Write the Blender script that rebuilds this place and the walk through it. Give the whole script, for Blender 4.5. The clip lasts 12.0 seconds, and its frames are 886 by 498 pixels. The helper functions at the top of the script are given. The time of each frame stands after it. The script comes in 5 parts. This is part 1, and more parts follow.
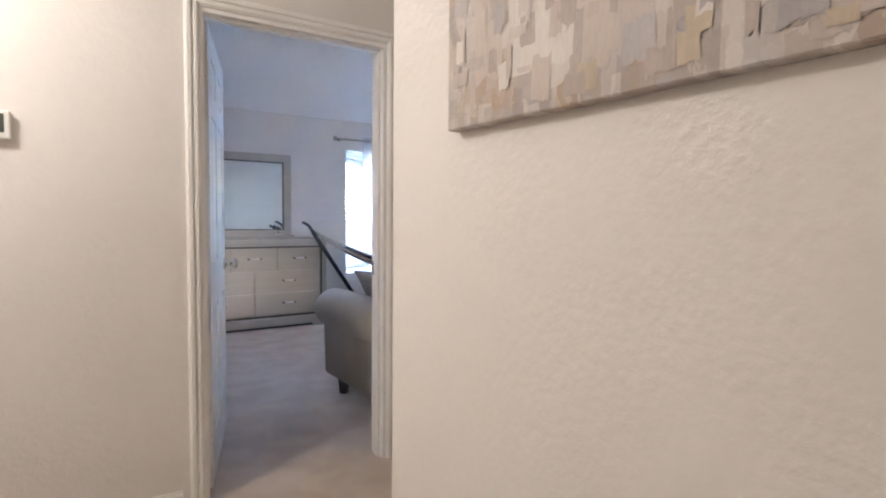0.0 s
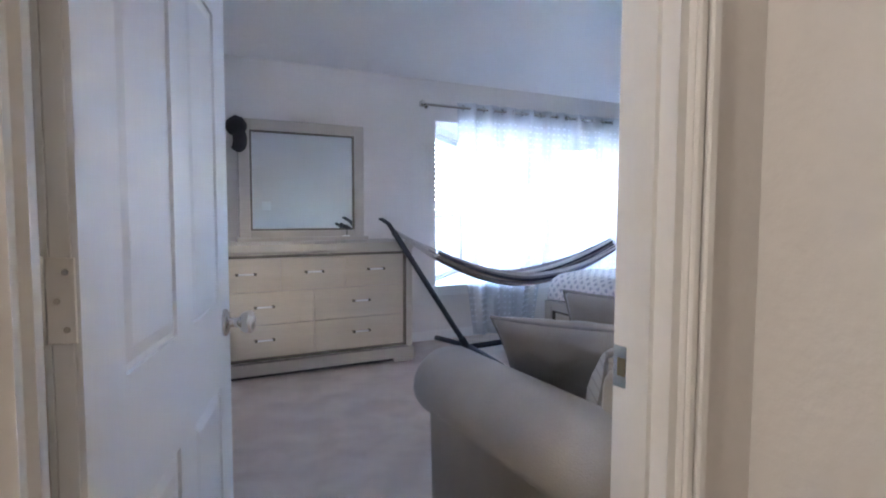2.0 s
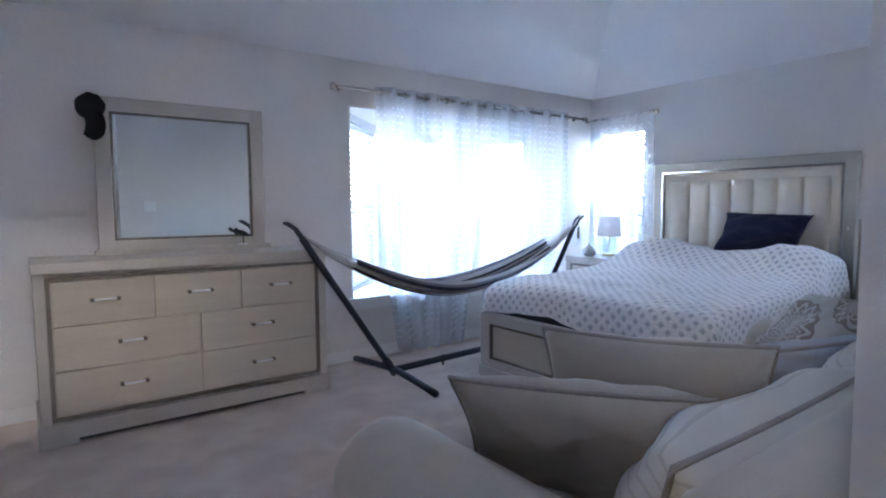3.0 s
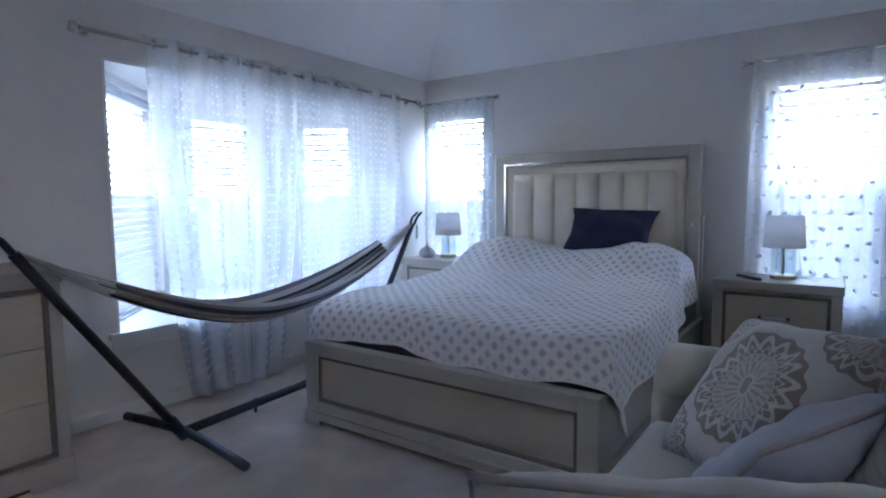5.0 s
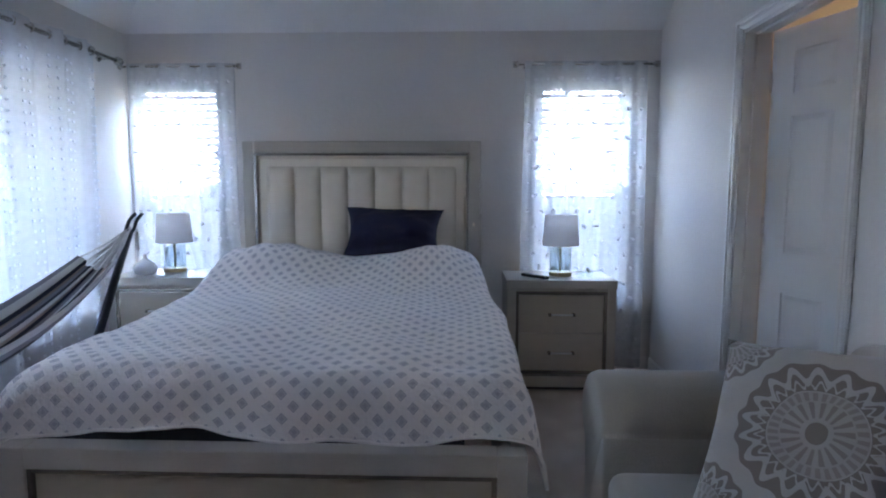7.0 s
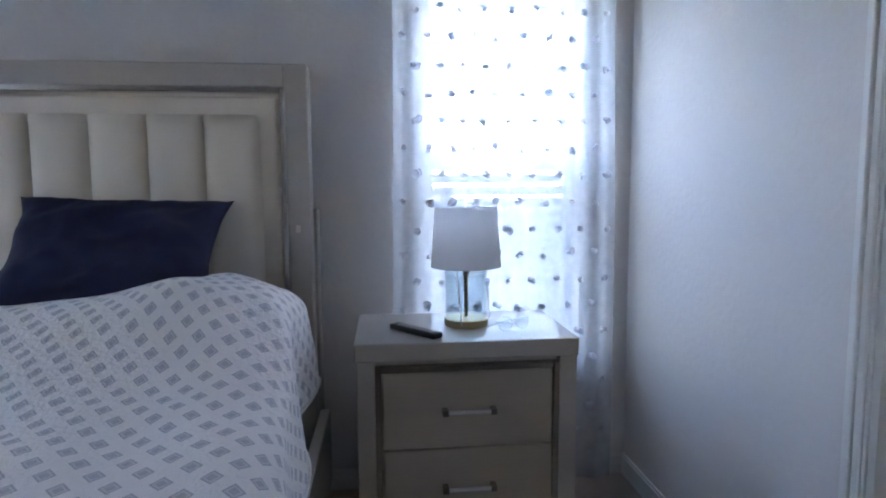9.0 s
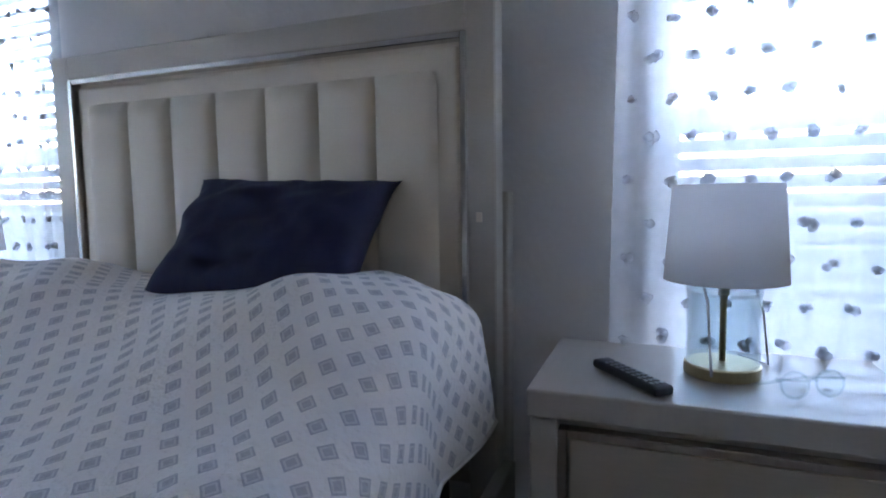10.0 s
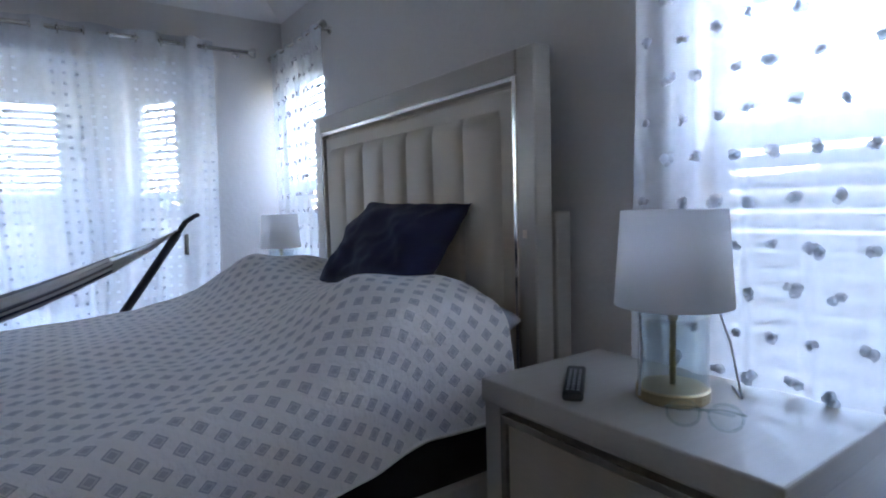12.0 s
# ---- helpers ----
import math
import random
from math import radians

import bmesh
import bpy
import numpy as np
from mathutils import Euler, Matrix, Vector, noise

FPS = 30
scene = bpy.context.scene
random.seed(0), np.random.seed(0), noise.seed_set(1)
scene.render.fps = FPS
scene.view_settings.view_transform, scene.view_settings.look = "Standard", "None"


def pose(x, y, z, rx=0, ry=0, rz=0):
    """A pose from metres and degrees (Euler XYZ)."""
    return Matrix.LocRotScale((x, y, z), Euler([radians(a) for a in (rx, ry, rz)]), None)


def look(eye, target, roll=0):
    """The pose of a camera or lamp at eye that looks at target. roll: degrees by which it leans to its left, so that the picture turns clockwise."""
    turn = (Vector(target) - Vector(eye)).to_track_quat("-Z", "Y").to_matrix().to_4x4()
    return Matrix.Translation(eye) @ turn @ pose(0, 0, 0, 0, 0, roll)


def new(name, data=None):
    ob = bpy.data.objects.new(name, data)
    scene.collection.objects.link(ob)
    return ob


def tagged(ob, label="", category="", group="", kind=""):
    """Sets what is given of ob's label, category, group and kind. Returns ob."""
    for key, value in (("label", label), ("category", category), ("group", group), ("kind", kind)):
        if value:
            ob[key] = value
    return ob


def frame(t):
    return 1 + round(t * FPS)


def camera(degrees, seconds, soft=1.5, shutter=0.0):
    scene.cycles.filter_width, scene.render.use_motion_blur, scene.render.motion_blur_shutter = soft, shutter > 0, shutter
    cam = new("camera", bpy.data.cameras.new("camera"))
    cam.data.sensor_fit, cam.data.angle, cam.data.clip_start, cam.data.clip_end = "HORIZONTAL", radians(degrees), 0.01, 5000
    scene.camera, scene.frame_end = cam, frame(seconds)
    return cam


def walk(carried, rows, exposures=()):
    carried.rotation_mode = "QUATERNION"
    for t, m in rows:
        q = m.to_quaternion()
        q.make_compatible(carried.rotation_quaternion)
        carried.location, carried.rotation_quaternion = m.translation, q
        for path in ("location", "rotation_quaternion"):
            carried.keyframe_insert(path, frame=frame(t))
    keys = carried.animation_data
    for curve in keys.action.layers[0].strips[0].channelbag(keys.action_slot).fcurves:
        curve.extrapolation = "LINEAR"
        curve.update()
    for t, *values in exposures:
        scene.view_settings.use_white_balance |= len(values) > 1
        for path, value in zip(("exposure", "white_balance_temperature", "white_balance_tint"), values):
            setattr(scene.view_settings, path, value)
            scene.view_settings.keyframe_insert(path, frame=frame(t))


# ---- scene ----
cam = camera(76.4, 12.0, soft=2.0)
PATH = [
    (0, (0.472, 0.945, 1.166), (1.597, 2.595, 1.059), 0.5),
    (0.5, (0.589, 1.42, 1.156), (1.52, 3.187, 1.041), 0.8),
    (1, (0.693, 1.894, 1.156), (1.588, 3.678, 1.035), 0.6),
    (1.5, (0.902, 2.357, 1.156), (1.806, 4.136, 1.034), 0.6),
    (2, (1.055, 2.738, 1.176), (1.981, 4.505, 1.042), 0.2),
    (2.5, (1.187, 3.085, 1.184), (2.239, 4.781, 1.051), -0.4),
    (3, (1.321, 3.337, 1.205), (2.507, 4.94, 1.058), -0.4),
    (3.5, (1.414, 3.48, 1.229), (2.768, 4.944, 1.077), -0.4),
    (3.7, (1.439, 3.517, 1.222), (2.872, 4.905, 1.076), -0.5),
    (5.5, (1.988, 4.311, 1.216), (3.686, 5.35, 1.027), -0.3),
    (6, (2.008, 4.59, 1.192), (3.829, 5.394, 1.003), -0.1),
    (6.5, (2.035, 4.778, 1.184), (3.983, 5.191, 1.002), -0.0),
    (7, (2.28, 4.943, 1.247), (4.269, 5.009, 1.047), 0.1),
    (7.5, (2.637, 4.999, 1.232), (4.613, 4.764, 1.035), 0.3),
    (7.7, (2.809, 4.952, 1.247), (4.771, 4.621, 1.046), 0.7),
    (8.6, (3.74, 4.625, 1.17), (5.725, 4.381, 0.980), -0.3),
    (9.5, (4.444, 4.525, 1.118), (6.434, 4.584, 0.918), -0.8),
    (10, (4.678, 4.429, 1.081), (6.54, 5.139, 0.904), -0.8),
    (10.5, (4.905, 4.293, 1.067), (6.575, 5.379, 0.894), -1.0),
    (11, (5.03, 4.103, 1.066), (6.489, 5.463, 0.918), -0.6),
    (11.5, (4.982, 3.856, 1.097), (6.279, 5.37, 0.934), -1.1),
    (12, (4.903, 3.622, 1.123), (6.053, 5.252, 0.972), -1.6),
]
EXPOSURES = [(0, 4.85, 6250, 10), (1, 4.65, 6250, 10), (2, 4.65, 6200, 10), (2.5, 4.5, 6200, 10), (3, 4.32, 6150, 10), (3.5, 4.3, 6150, 10), (5.5, 3.38, 6200, 10), (6, 3.22, 6200, 10), (6.5, 3.32, 6400, 10), (7, 3.6, 6650, 10), (7.5, 3.95, 6900, 10),
             (9.5, 3.65, 6600, 10), (10, 3.55, 6600, 10), (10.5, 3.55, 6650, 10), (11, 3.85, 6700, 10), (11.5, 3.55, 6700, 10), (12, 3.2, 6700, 10)]
walk(cam, [(t, look(eye, target, roll)) for t, eye, target, roll in PATH], EXPOSURES)

# ---- light ----
world = bpy.data.worlds.new("overcast_sky")
scene.world = world
world.use_nodes = True
wn = world.node_tree.nodes
sky = wn.new("ShaderNodeTexSky")
sky.sky_type = 'NISHITA'
sky.sun_disc = False
sky.sun_elevation = radians(35)
sky.sun_rotation = radians(200)
sky.air_density, sky.dust_density, sky.ozone_density = 1.0, 0.6, 2.0
cool = wn.new("ShaderNodeMixRGB")
cool.blend_type, cool.inputs["Fac"].default_value = 'MULTIPLY', 1.0
cool.inputs["Color2"].default_value = (1.10, 0.97, 0.99, 1)
world.node_tree.links.new(sky.outputs["Color"], cool.inputs["Color1"])
world.node_tree.links.new(cool.outputs["Color"], wn["Background"].inputs["Color"])
wn["Background"].inputs["Strength"].default_value = 0.62
sun = new("sun", bpy.data.lights.new("sun", 'SUN'))
sun.data.energy, sun.data.angle, sun.data.color = 1.0, radians(15), (1.0, 0.95, 0.9)
sun.matrix_basis = look((0, -20, 14), (0, 0, 0))
hall_bulb = new("hall_bulb", bpy.data.lights.new("hall_bulb", 'POINT'))
hall_bulb.data.energy, hall_bulb.data.color, hall_bulb.data.shadow_soft_size = 2.0, (1.0, 0.91, 0.81), 0.10
hall_bulb.location = (-0.3, 2.65, 2.2)
closet_bulb = new("closet_bulb", bpy.data.lights.new("closet_bulb", 'POINT'))
closet_bulb.data.energy, closet_bulb.data.color, closet_bulb.data.shadow_soft_size = 0.7, (1.0, 0.72, 0.42), 0.1
closet_bulb.location = (4.75, 2.3, 2.2)


# ---- materials ----
def material(name, colour, rough=0.6, metal=0.0, vary=0.08, scale=6.0, fine=120.0, bump=0.0, dist=0.002, spread=None, sheen=0.0, coat=0.0, stretch=(1, 1, 1)):
    m = bpy.data.materials.new(name)
    m.use_nodes = True
    nt = m.node_tree
    b = nt.nodes["Principled BSDF"]
    b.inputs["Roughness"].default_value, b.inputs["Metallic"].default_value = rough, metal
    b.inputs["Sheen Weight"].default_value = sheen
    b.inputs["Coat Weight"].default_value = coat
    co = nt.nodes.new("ShaderNodeTexCoord")
    mp = nt.nodes.new("ShaderNodeMapping")
    mp.inputs["Scale"].default_value = stretch
    nt.links.new(co.outputs["Object"], mp.inputs["Vector"])
    n1 = nt.nodes.new("ShaderNodeTexNoise")
    n1.inputs["Scale"].default_value, n1.inputs["Detail"].default_value = scale, 4
    n2 = nt.nodes.new("ShaderNodeTexNoise")
    n2.inputs["Scale"].default_value, n2.inputs["Detail"].default_value = fine, 3
    for n in (n1, n2):
        nt.links.new(mp.outputs["Vector"], n.inputs["Vector"])
    add = nt.nodes.new("ShaderNodeMath")
    add.operation = 'MULTIPLY_ADD'
    add.inputs[1].default_value = 0.6
    sc = nt.nodes.new("ShaderNodeMath")
    sc.operation = 'MULTIPLY'
    sc.inputs[1].default_value = 0.4
    nt.links.new(n2.outputs["Fac"], sc.inputs[0])
    nt.links.new(n1.outputs["Fac"], add.inputs[0])
    nt.links.new(sc.outputs[0], add.inputs[2])
    ramp = nt.nodes.new("ShaderNodeValToRGB")
    lo = [c * (1 - vary) for c in colour]
    hi = [min(1, c * (1 + vary)) for c in colour]
    if spread:
        lo = spread
    ramp.color_ramp.elements[0].position, ramp.color_ramp.elements[1].position = 0.3, 0.7
    ramp.color_ramp.elements[0].color, ramp.color_ramp.elements[1].color = (*lo, 1), (*hi, 1)
    nt.links.new(add.outputs[0], ramp.inputs["Fac"])
    nt.links.new(ramp.outputs["Color"], b.inputs["Base Color"])
    if bump:
        bp = nt.nodes.new("ShaderNodeBump")
        bp.inputs["Strength"].default_value, bp.inputs["Distance"].default_value = bump, dist
        nt.links.new(n2.outputs["Fac"], bp.inputs["Height"])
        nt.links.new(bp.outputs["Normal"], b.inputs["Normal"])
    return m


PAINT = material("greige_wall_paint", (0.70, 0.665, 0.63), 0.7, vary=0.03, scale=1.5, fine=45, bump=0.4, dist=0.005)
CEIL = material("white_ceiling_paint", (0.80, 0.78, 0.765), 0.85, vary=0.03, scale=1.2, fine=60, bump=0.35, dist=0.005)
TRIM = material("white_gloss_trim", (0.78, 0.76, 0.73), 0.35, vary=0.03, scale=4, fine=60, bump=0.05)
DOORW = material("white_door_paint", (0.76, 0.76, 0.76), 0.5, vary=0.03, scale=3, fine=150, bump=0.12, dist=0.001, stretch=(1, 1, 0.08))
WASH = material("whitewashed_wood", (0.45, 0.41, 0.35), 0.32, vary=0.07, scale=3, fine=70, bump=0.12, dist=0.001, stretch=(0.15, 1, 3), coat=0.3)
WASHX = material("whitewashed_drawer_wood", (0.475, 0.415, 0.325), 0.34, vary=0.09, scale=4, fine=80, bump=0.12, dist=0.001, stretch=(0.2, 0.2, 3), coat=0.3)
# silver leaf with the dim room's dark reflection put into its base colour
LEAFT = material("silver_leaf_trim", (0.44, 0.39, 0.325), 0.25, metal=0.7, vary=0.2, scale=12, fine=90, bump=0.2)
CHROME = material("brushed_nickel", (0.62, 0.60, 0.57), 0.2, metal=1.0, vary=0.05, scale=10, fine=200)
BRASS = material("brushed_brass", (0.50, 0.40, 0.23), 0.3, metal=1.0, vary=0.1, scale=10, fine=200, stretch=(1, 1, 12))
SOFA = material("cream_sofa_chenille", (0.41, 0.365, 0.30), 0.9, vary=0.12, scale=5, fine=240, bump=0.5, dist=0.003, sheen=0.3)
TAUPE = material("taupe_cushion_cloth", (0.35, 0.31, 0.26), 0.9, vary=0.12, scale=5, fine=260, bump=0.45, dist=0.002, sheen=0.3)
PIPE = material("grey_piping", (0.30, 0.27, 0.24), 0.9, vary=0.1)
VINYL = material("cream_upholstery", (0.70, 0.61, 0.49), 0.55, vary=0.05, scale=5, fine=200, bump=0.2, dist=0.001)
NAVY = material("navy_cotton", (0.009, 0.011, 0.036), 0.9, vary=0.25, scale=6, fine=250, bump=0.4, dist=0.002, sheen=0.03)
SHEET = material("grey_bed_sheet", (0.36, 0.36, 0.40), 0.9, vary=0.06, scale=5, fine=200, bump=0.3)
MATT = material("dark_mattress_cloth", (0.03, 0.03, 0.035), 0.9, vary=0.2)
STEEL = material("dark_powder_coated_steel", (0.012, 0.014, 0.022), 0.45, vary=0.2, scale=15, fine=200, bump=0.1)
ROPE = material("cotton_rope", (0.50, 0.48, 0.44), 0.95, vary=0.15, scale=40, fine=300, bump=0.4)
BLACK = material("black_plastic", (0.015, 0.015, 0.017), 0.4, vary=0.2)
GREYB = material("grey_buttons", (0.35, 0.36, 0.38), 0.5, vary=0.1)
CAPM = material("black_cap_cloth", (0.018, 0.016, 0.018), 0.95, vary=0.3, scale=20, fine=300, bump=0.5)
WHITEP = material("white_plastic", (0.78, 0.77, 0.74), 0.4, vary=0.03)
SCREEN = material("grey_lcd", (0.09, 0.10, 0.09), 0.2, vary=0.1)
CERAM = material("white_ceramic", (0.72, 0.72, 0.72), 0.25, vary=0.04)
# stained wood of the sofa feet; also the dark of painted shade under furniture
DARKW_SHADE = material("dark_stained_wood_and_gap_shade", (0.03, 0.02, 0.016), 0.4, vary=0.3, scale=8, fine=60, stretch=(1, 1, 0.1))
GRASS = material("grass", (0.12, 0.135, 0.10), 0.95, vary=0.3, scale=1.0, fine=30)
SIDING = material("house_siding", (0.42, 0.43, 0.45), 0.8, vary=0.06)
ROOFM = material("roof_shingle", (0.16, 0.16, 0.17), 0.9, vary=0.2, scale=2, fine=30)
CORD = material("white_cord", (0.55, 0.56, 0.58), 0.6, vary=0.05)


def carpet_material():
    m = material("beige_carpet", (0.72, 0.595, 0.495), 0.98, vary=0.10, scale=2.2, fine=420, bump=0.9, dist=0.012, sheen=0.4)
    nt = m.node_tree
    b = nt.nodes["Principled BSDF"]
    base = b.inputs["Base Color"].links[0].from_socket
    co = nt.nodes.new("ShaderNodeTexCoord")
    n = nt.nodes.new("ShaderNodeTexNoise")
    n.inputs["Scale"].default_value, n.inputs["Detail"].default_value, n.inputs["Distortion"].default_value = 4.2, 6, 0.25
    nt.links.new(co.outputs["Object"], n.inputs["Vector"])
    r = nt.nodes.new("ShaderNodeValToRGB")
    r.color_ramp.elements[0].position, r.color_ramp.elements[1].position = 0.42, 0.62
    r.color_ramp.elements[0].color, r.color_ramp.elements[1].color = (0.80, 0.75, 0.72, 1), (1, 1, 1, 1)
    nt.links.new(n.outputs["Fac"], r.inputs["Fac"])
    mix = nt.nodes.new("ShaderNodeMixRGB")
    mix.blend_type = 'MULTIPLY'
    mix.inputs["Fac"].default_value = 0.8
    nt.links.new(base, mix.inputs["Color1"])
    nt.links.new(r.outputs["Color"], mix.inputs["Color2"])
    nt.links.new(mix.outputs["Color"], b.inputs["Base Color"])
    return m


CARPET = carpet_material()


def see_through(name, colour, clear, trans=0.5):
    """Thin cloth: part clear, the rest scatters light forwards and back."""
    m = bpy.data.materials.new(name)
    m.use_nodes = True
    nt = m.node_tree
    nt.nodes.remove(nt.nodes["Principled BSDF"])
    out = nt.nodes["Material Output"]
    tr = nt.nodes.new("ShaderNodeBsdfTransparent")
    tl = nt.nodes.new("ShaderNodeBsdfTranslucent")
    df = nt.nodes.new("ShaderNodeBsdfDiffuse")
    for n in (tl, df):
        n.inputs["Color"].default_value = (*colour, 1)
    m1 = nt.nodes.new("ShaderNodeMixShader")
    m1.inputs[0].default_value = trans
    nt.links.new(df.outputs[0], m1.inputs[1])
    nt.links.new(tl.outputs[0], m1.inputs[2])
    m2 = nt.nodes.new("ShaderNodeMixShader")
    co = nt.nodes.new("ShaderNodeTexCoord")
    n = nt.nodes.new("ShaderNodeTexNoise")
    n.inputs["Scale"].default_value = 30
    nt.links.new(co.outputs["Object"], n.inputs["Vector"])
    mr = nt.nodes.new("ShaderNodeMapRange")
    mr.inputs["To Min"].default_value, mr.inputs["To Max"].default_value = max(0, clear - 0.08), clear + 0.08 * (clear > 0)
    nt.links.new(n.outputs["Fac"], mr.inputs["Value"])
    nt.links.new(mr.outputs[0], m2.inputs[0])
    nt.links.new(m1.outputs[0], m2.inputs[1])
    nt.links.new(tr.outputs[0], m2.inputs[2])
    nt.links.new(m2.outputs[0], out.inputs["Surface"])
    return m


SLAT = see_through("white_vinyl_slat", (0.80, 0.81, 0.82), 0.0, 0.35)
SHEER = see_through("white_sheer_voile", (0.85, 0.86, 0.88), 0.36, 0.68)
SHEERN = see_through("thin_sheer_voile", (0.87, 0.88, 0.90), 0.50, 0.6)
SHADE = see_through("white_linen_shade", (0.90, 0.88, 0.86), 0.0, 0.6)
DOTS = see_through("white_woven_dots", (0.70, 0.72, 0.76), 0.0, 0.45)
POM = see_through("grey_white_tuft", (0.78, 0.79, 0.82), 0.30, 0.5)
MESH = see_through("insect_screen_mesh", (0.10, 0.11, 0.12), 0.62, 0.1)


def glass_material(name, tint=(1, 1, 1), gloss=0.04):
    m = bpy.data.materials.new(name)
    m.use_nodes = True
    nt = m.node_tree
    nt.nodes.remove(nt.nodes["Principled BSDF"])
    tr = nt.nodes.new("ShaderNodeBsdfTransparent")
    tr.inputs["Color"].default_value = (*tint, 1)
    gl = nt.nodes.new("ShaderNodeBsdfGlossy")
    gl.inputs["Roughness"].default_value = 0.02
    lw = nt.nodes.new("ShaderNodeLayerWeight")
    lw.inputs["Blend"].default_value = 0.5
    pw = nt.nodes.new("ShaderNodeMath")
    pw.operation = 'POWER'
    pw.inputs[1].default_value = 3.5
    nt.links.new(lw.outputs["Facing"], pw.inputs[0])
    sc = nt.nodes.new("ShaderNodeMath")
    sc.operation = 'MULTIPLY_ADD'
    sc.inputs[1].default_value, sc.inputs[2].default_value = 0.6, gloss
    nt.links.new(pw.outputs[0], sc.inputs[0])
    mx = nt.nodes.new("ShaderNodeMixShader")
    nt.links.new(sc.outputs[0], mx.inputs[0])
    nt.links.new(tr.outputs[0], mx.inputs[1])
    nt.links.new(gl.outputs[0], mx.inputs[2])
    nt.links.new(mx.outputs[0], nt.nodes["Material Output"].inputs["Surface"])
    return m


GLASS = glass_material("clear_window_glass")
LGLASS = glass_material("lamp_glass", (0.90, 0.94, 0.95))
RIMG = glass_material("thick_glass_rim", (0.82, 0.87, 0.89), 0.22)
MIRROR = material("mirror_glass", (0.86, 0.90, 0.90), 0.01, metal=1.0, vary=0.0)


def math_node(nt, op, a, b=None, c=None):
    n = nt.nodes.new("ShaderNodeMath")
    n.operation = op
    for i, v in enumerate((a, b, c)):
        if v is None:
            continue
        if isinstance(v, (int, float)):
            n.inputs[i].default_value = v
        else:
            nt.links.new(v, n.inputs[i])
    return n.outputs[0]


def colour_mix(nt, fac, c1, c2):
    n = nt.nodes.new("ShaderNodeMixRGB")
    if isinstance(fac, (int, float)):
        n.inputs["Fac"].default_value = fac
    else:
        nt.links.new(fac, n.inputs["Fac"])
    for key, v in (("Color1", c1), ("Color2", c2)):
        if isinstance(v, tuple):
            n.inputs[key].default_value = (*v, 1)
        else:
            nt.links.new(v, n.inputs[key])
    return n.outputs["Color"]


def uv_split(nt):
    co = nt.nodes.new("ShaderNodeTexCoord")
    sp = nt.nodes.new("ShaderNodeSeparateXYZ")
    nt.links.new(co.outputs["UV"], sp.inputs[0])
    return sp.outputs[0], sp.outputs[1]


def quilt_material():
    """White quilt printed with small grey squares, in metres of cloth."""
    m = material("printed_quilt", (0.80, 0.745, 0.70), 0.9, vary=0.04, scale=6, fine=75, bump=0.9, dist=0.007, sheen=0.2)
    nt = m.node_tree
    b = nt.nodes["Principled BSDF"]
    base = b.inputs["Base Color"].links[0].from_socket
    u, v = uv_split(nt)
    pitch = 0.054
    a = math_node(nt, 'MULTIPLY', math_node(nt, 'ADD', u, v), 0.7071 / pitch)
    c = math_node(nt, 'MULTIPLY', math_node(nt, 'SUBTRACT', u, v), 0.7071 / pitch)
    fa = math_node(nt, 'ABSOLUTE', math_node(nt, 'SUBTRACT', math_node(nt, 'FRACT', a), 0.5))
    fc = math_node(nt, 'ABSOLUTE', math_node(nt, 'SUBTRACT', math_node(nt, 'FRACT', c), 0.5))
    d = math_node(nt, 'MAXIMUM', fa, fc)
    inside = math_node(nt, 'LESS_THAN', d, 0.25)
    ring = math_node(nt, 'MULTIPLY', math_node(nt, 'LESS_THAN', d, 0.19), math_node(nt, 'GREATER_THAN', d, 0.13))
    fac = math_node(nt, 'SUBTRACT', math_node(nt, 'MULTIPLY', inside, 0.80), math_node(nt, 'MULTIPLY', ring, 0.35))
    col = colour_mix(nt, fac, base, (0.36, 0.34, 0.36))
    nt.links.new(col, b.inputs["Base Color"])
    return m


QUILT = quilt_material()


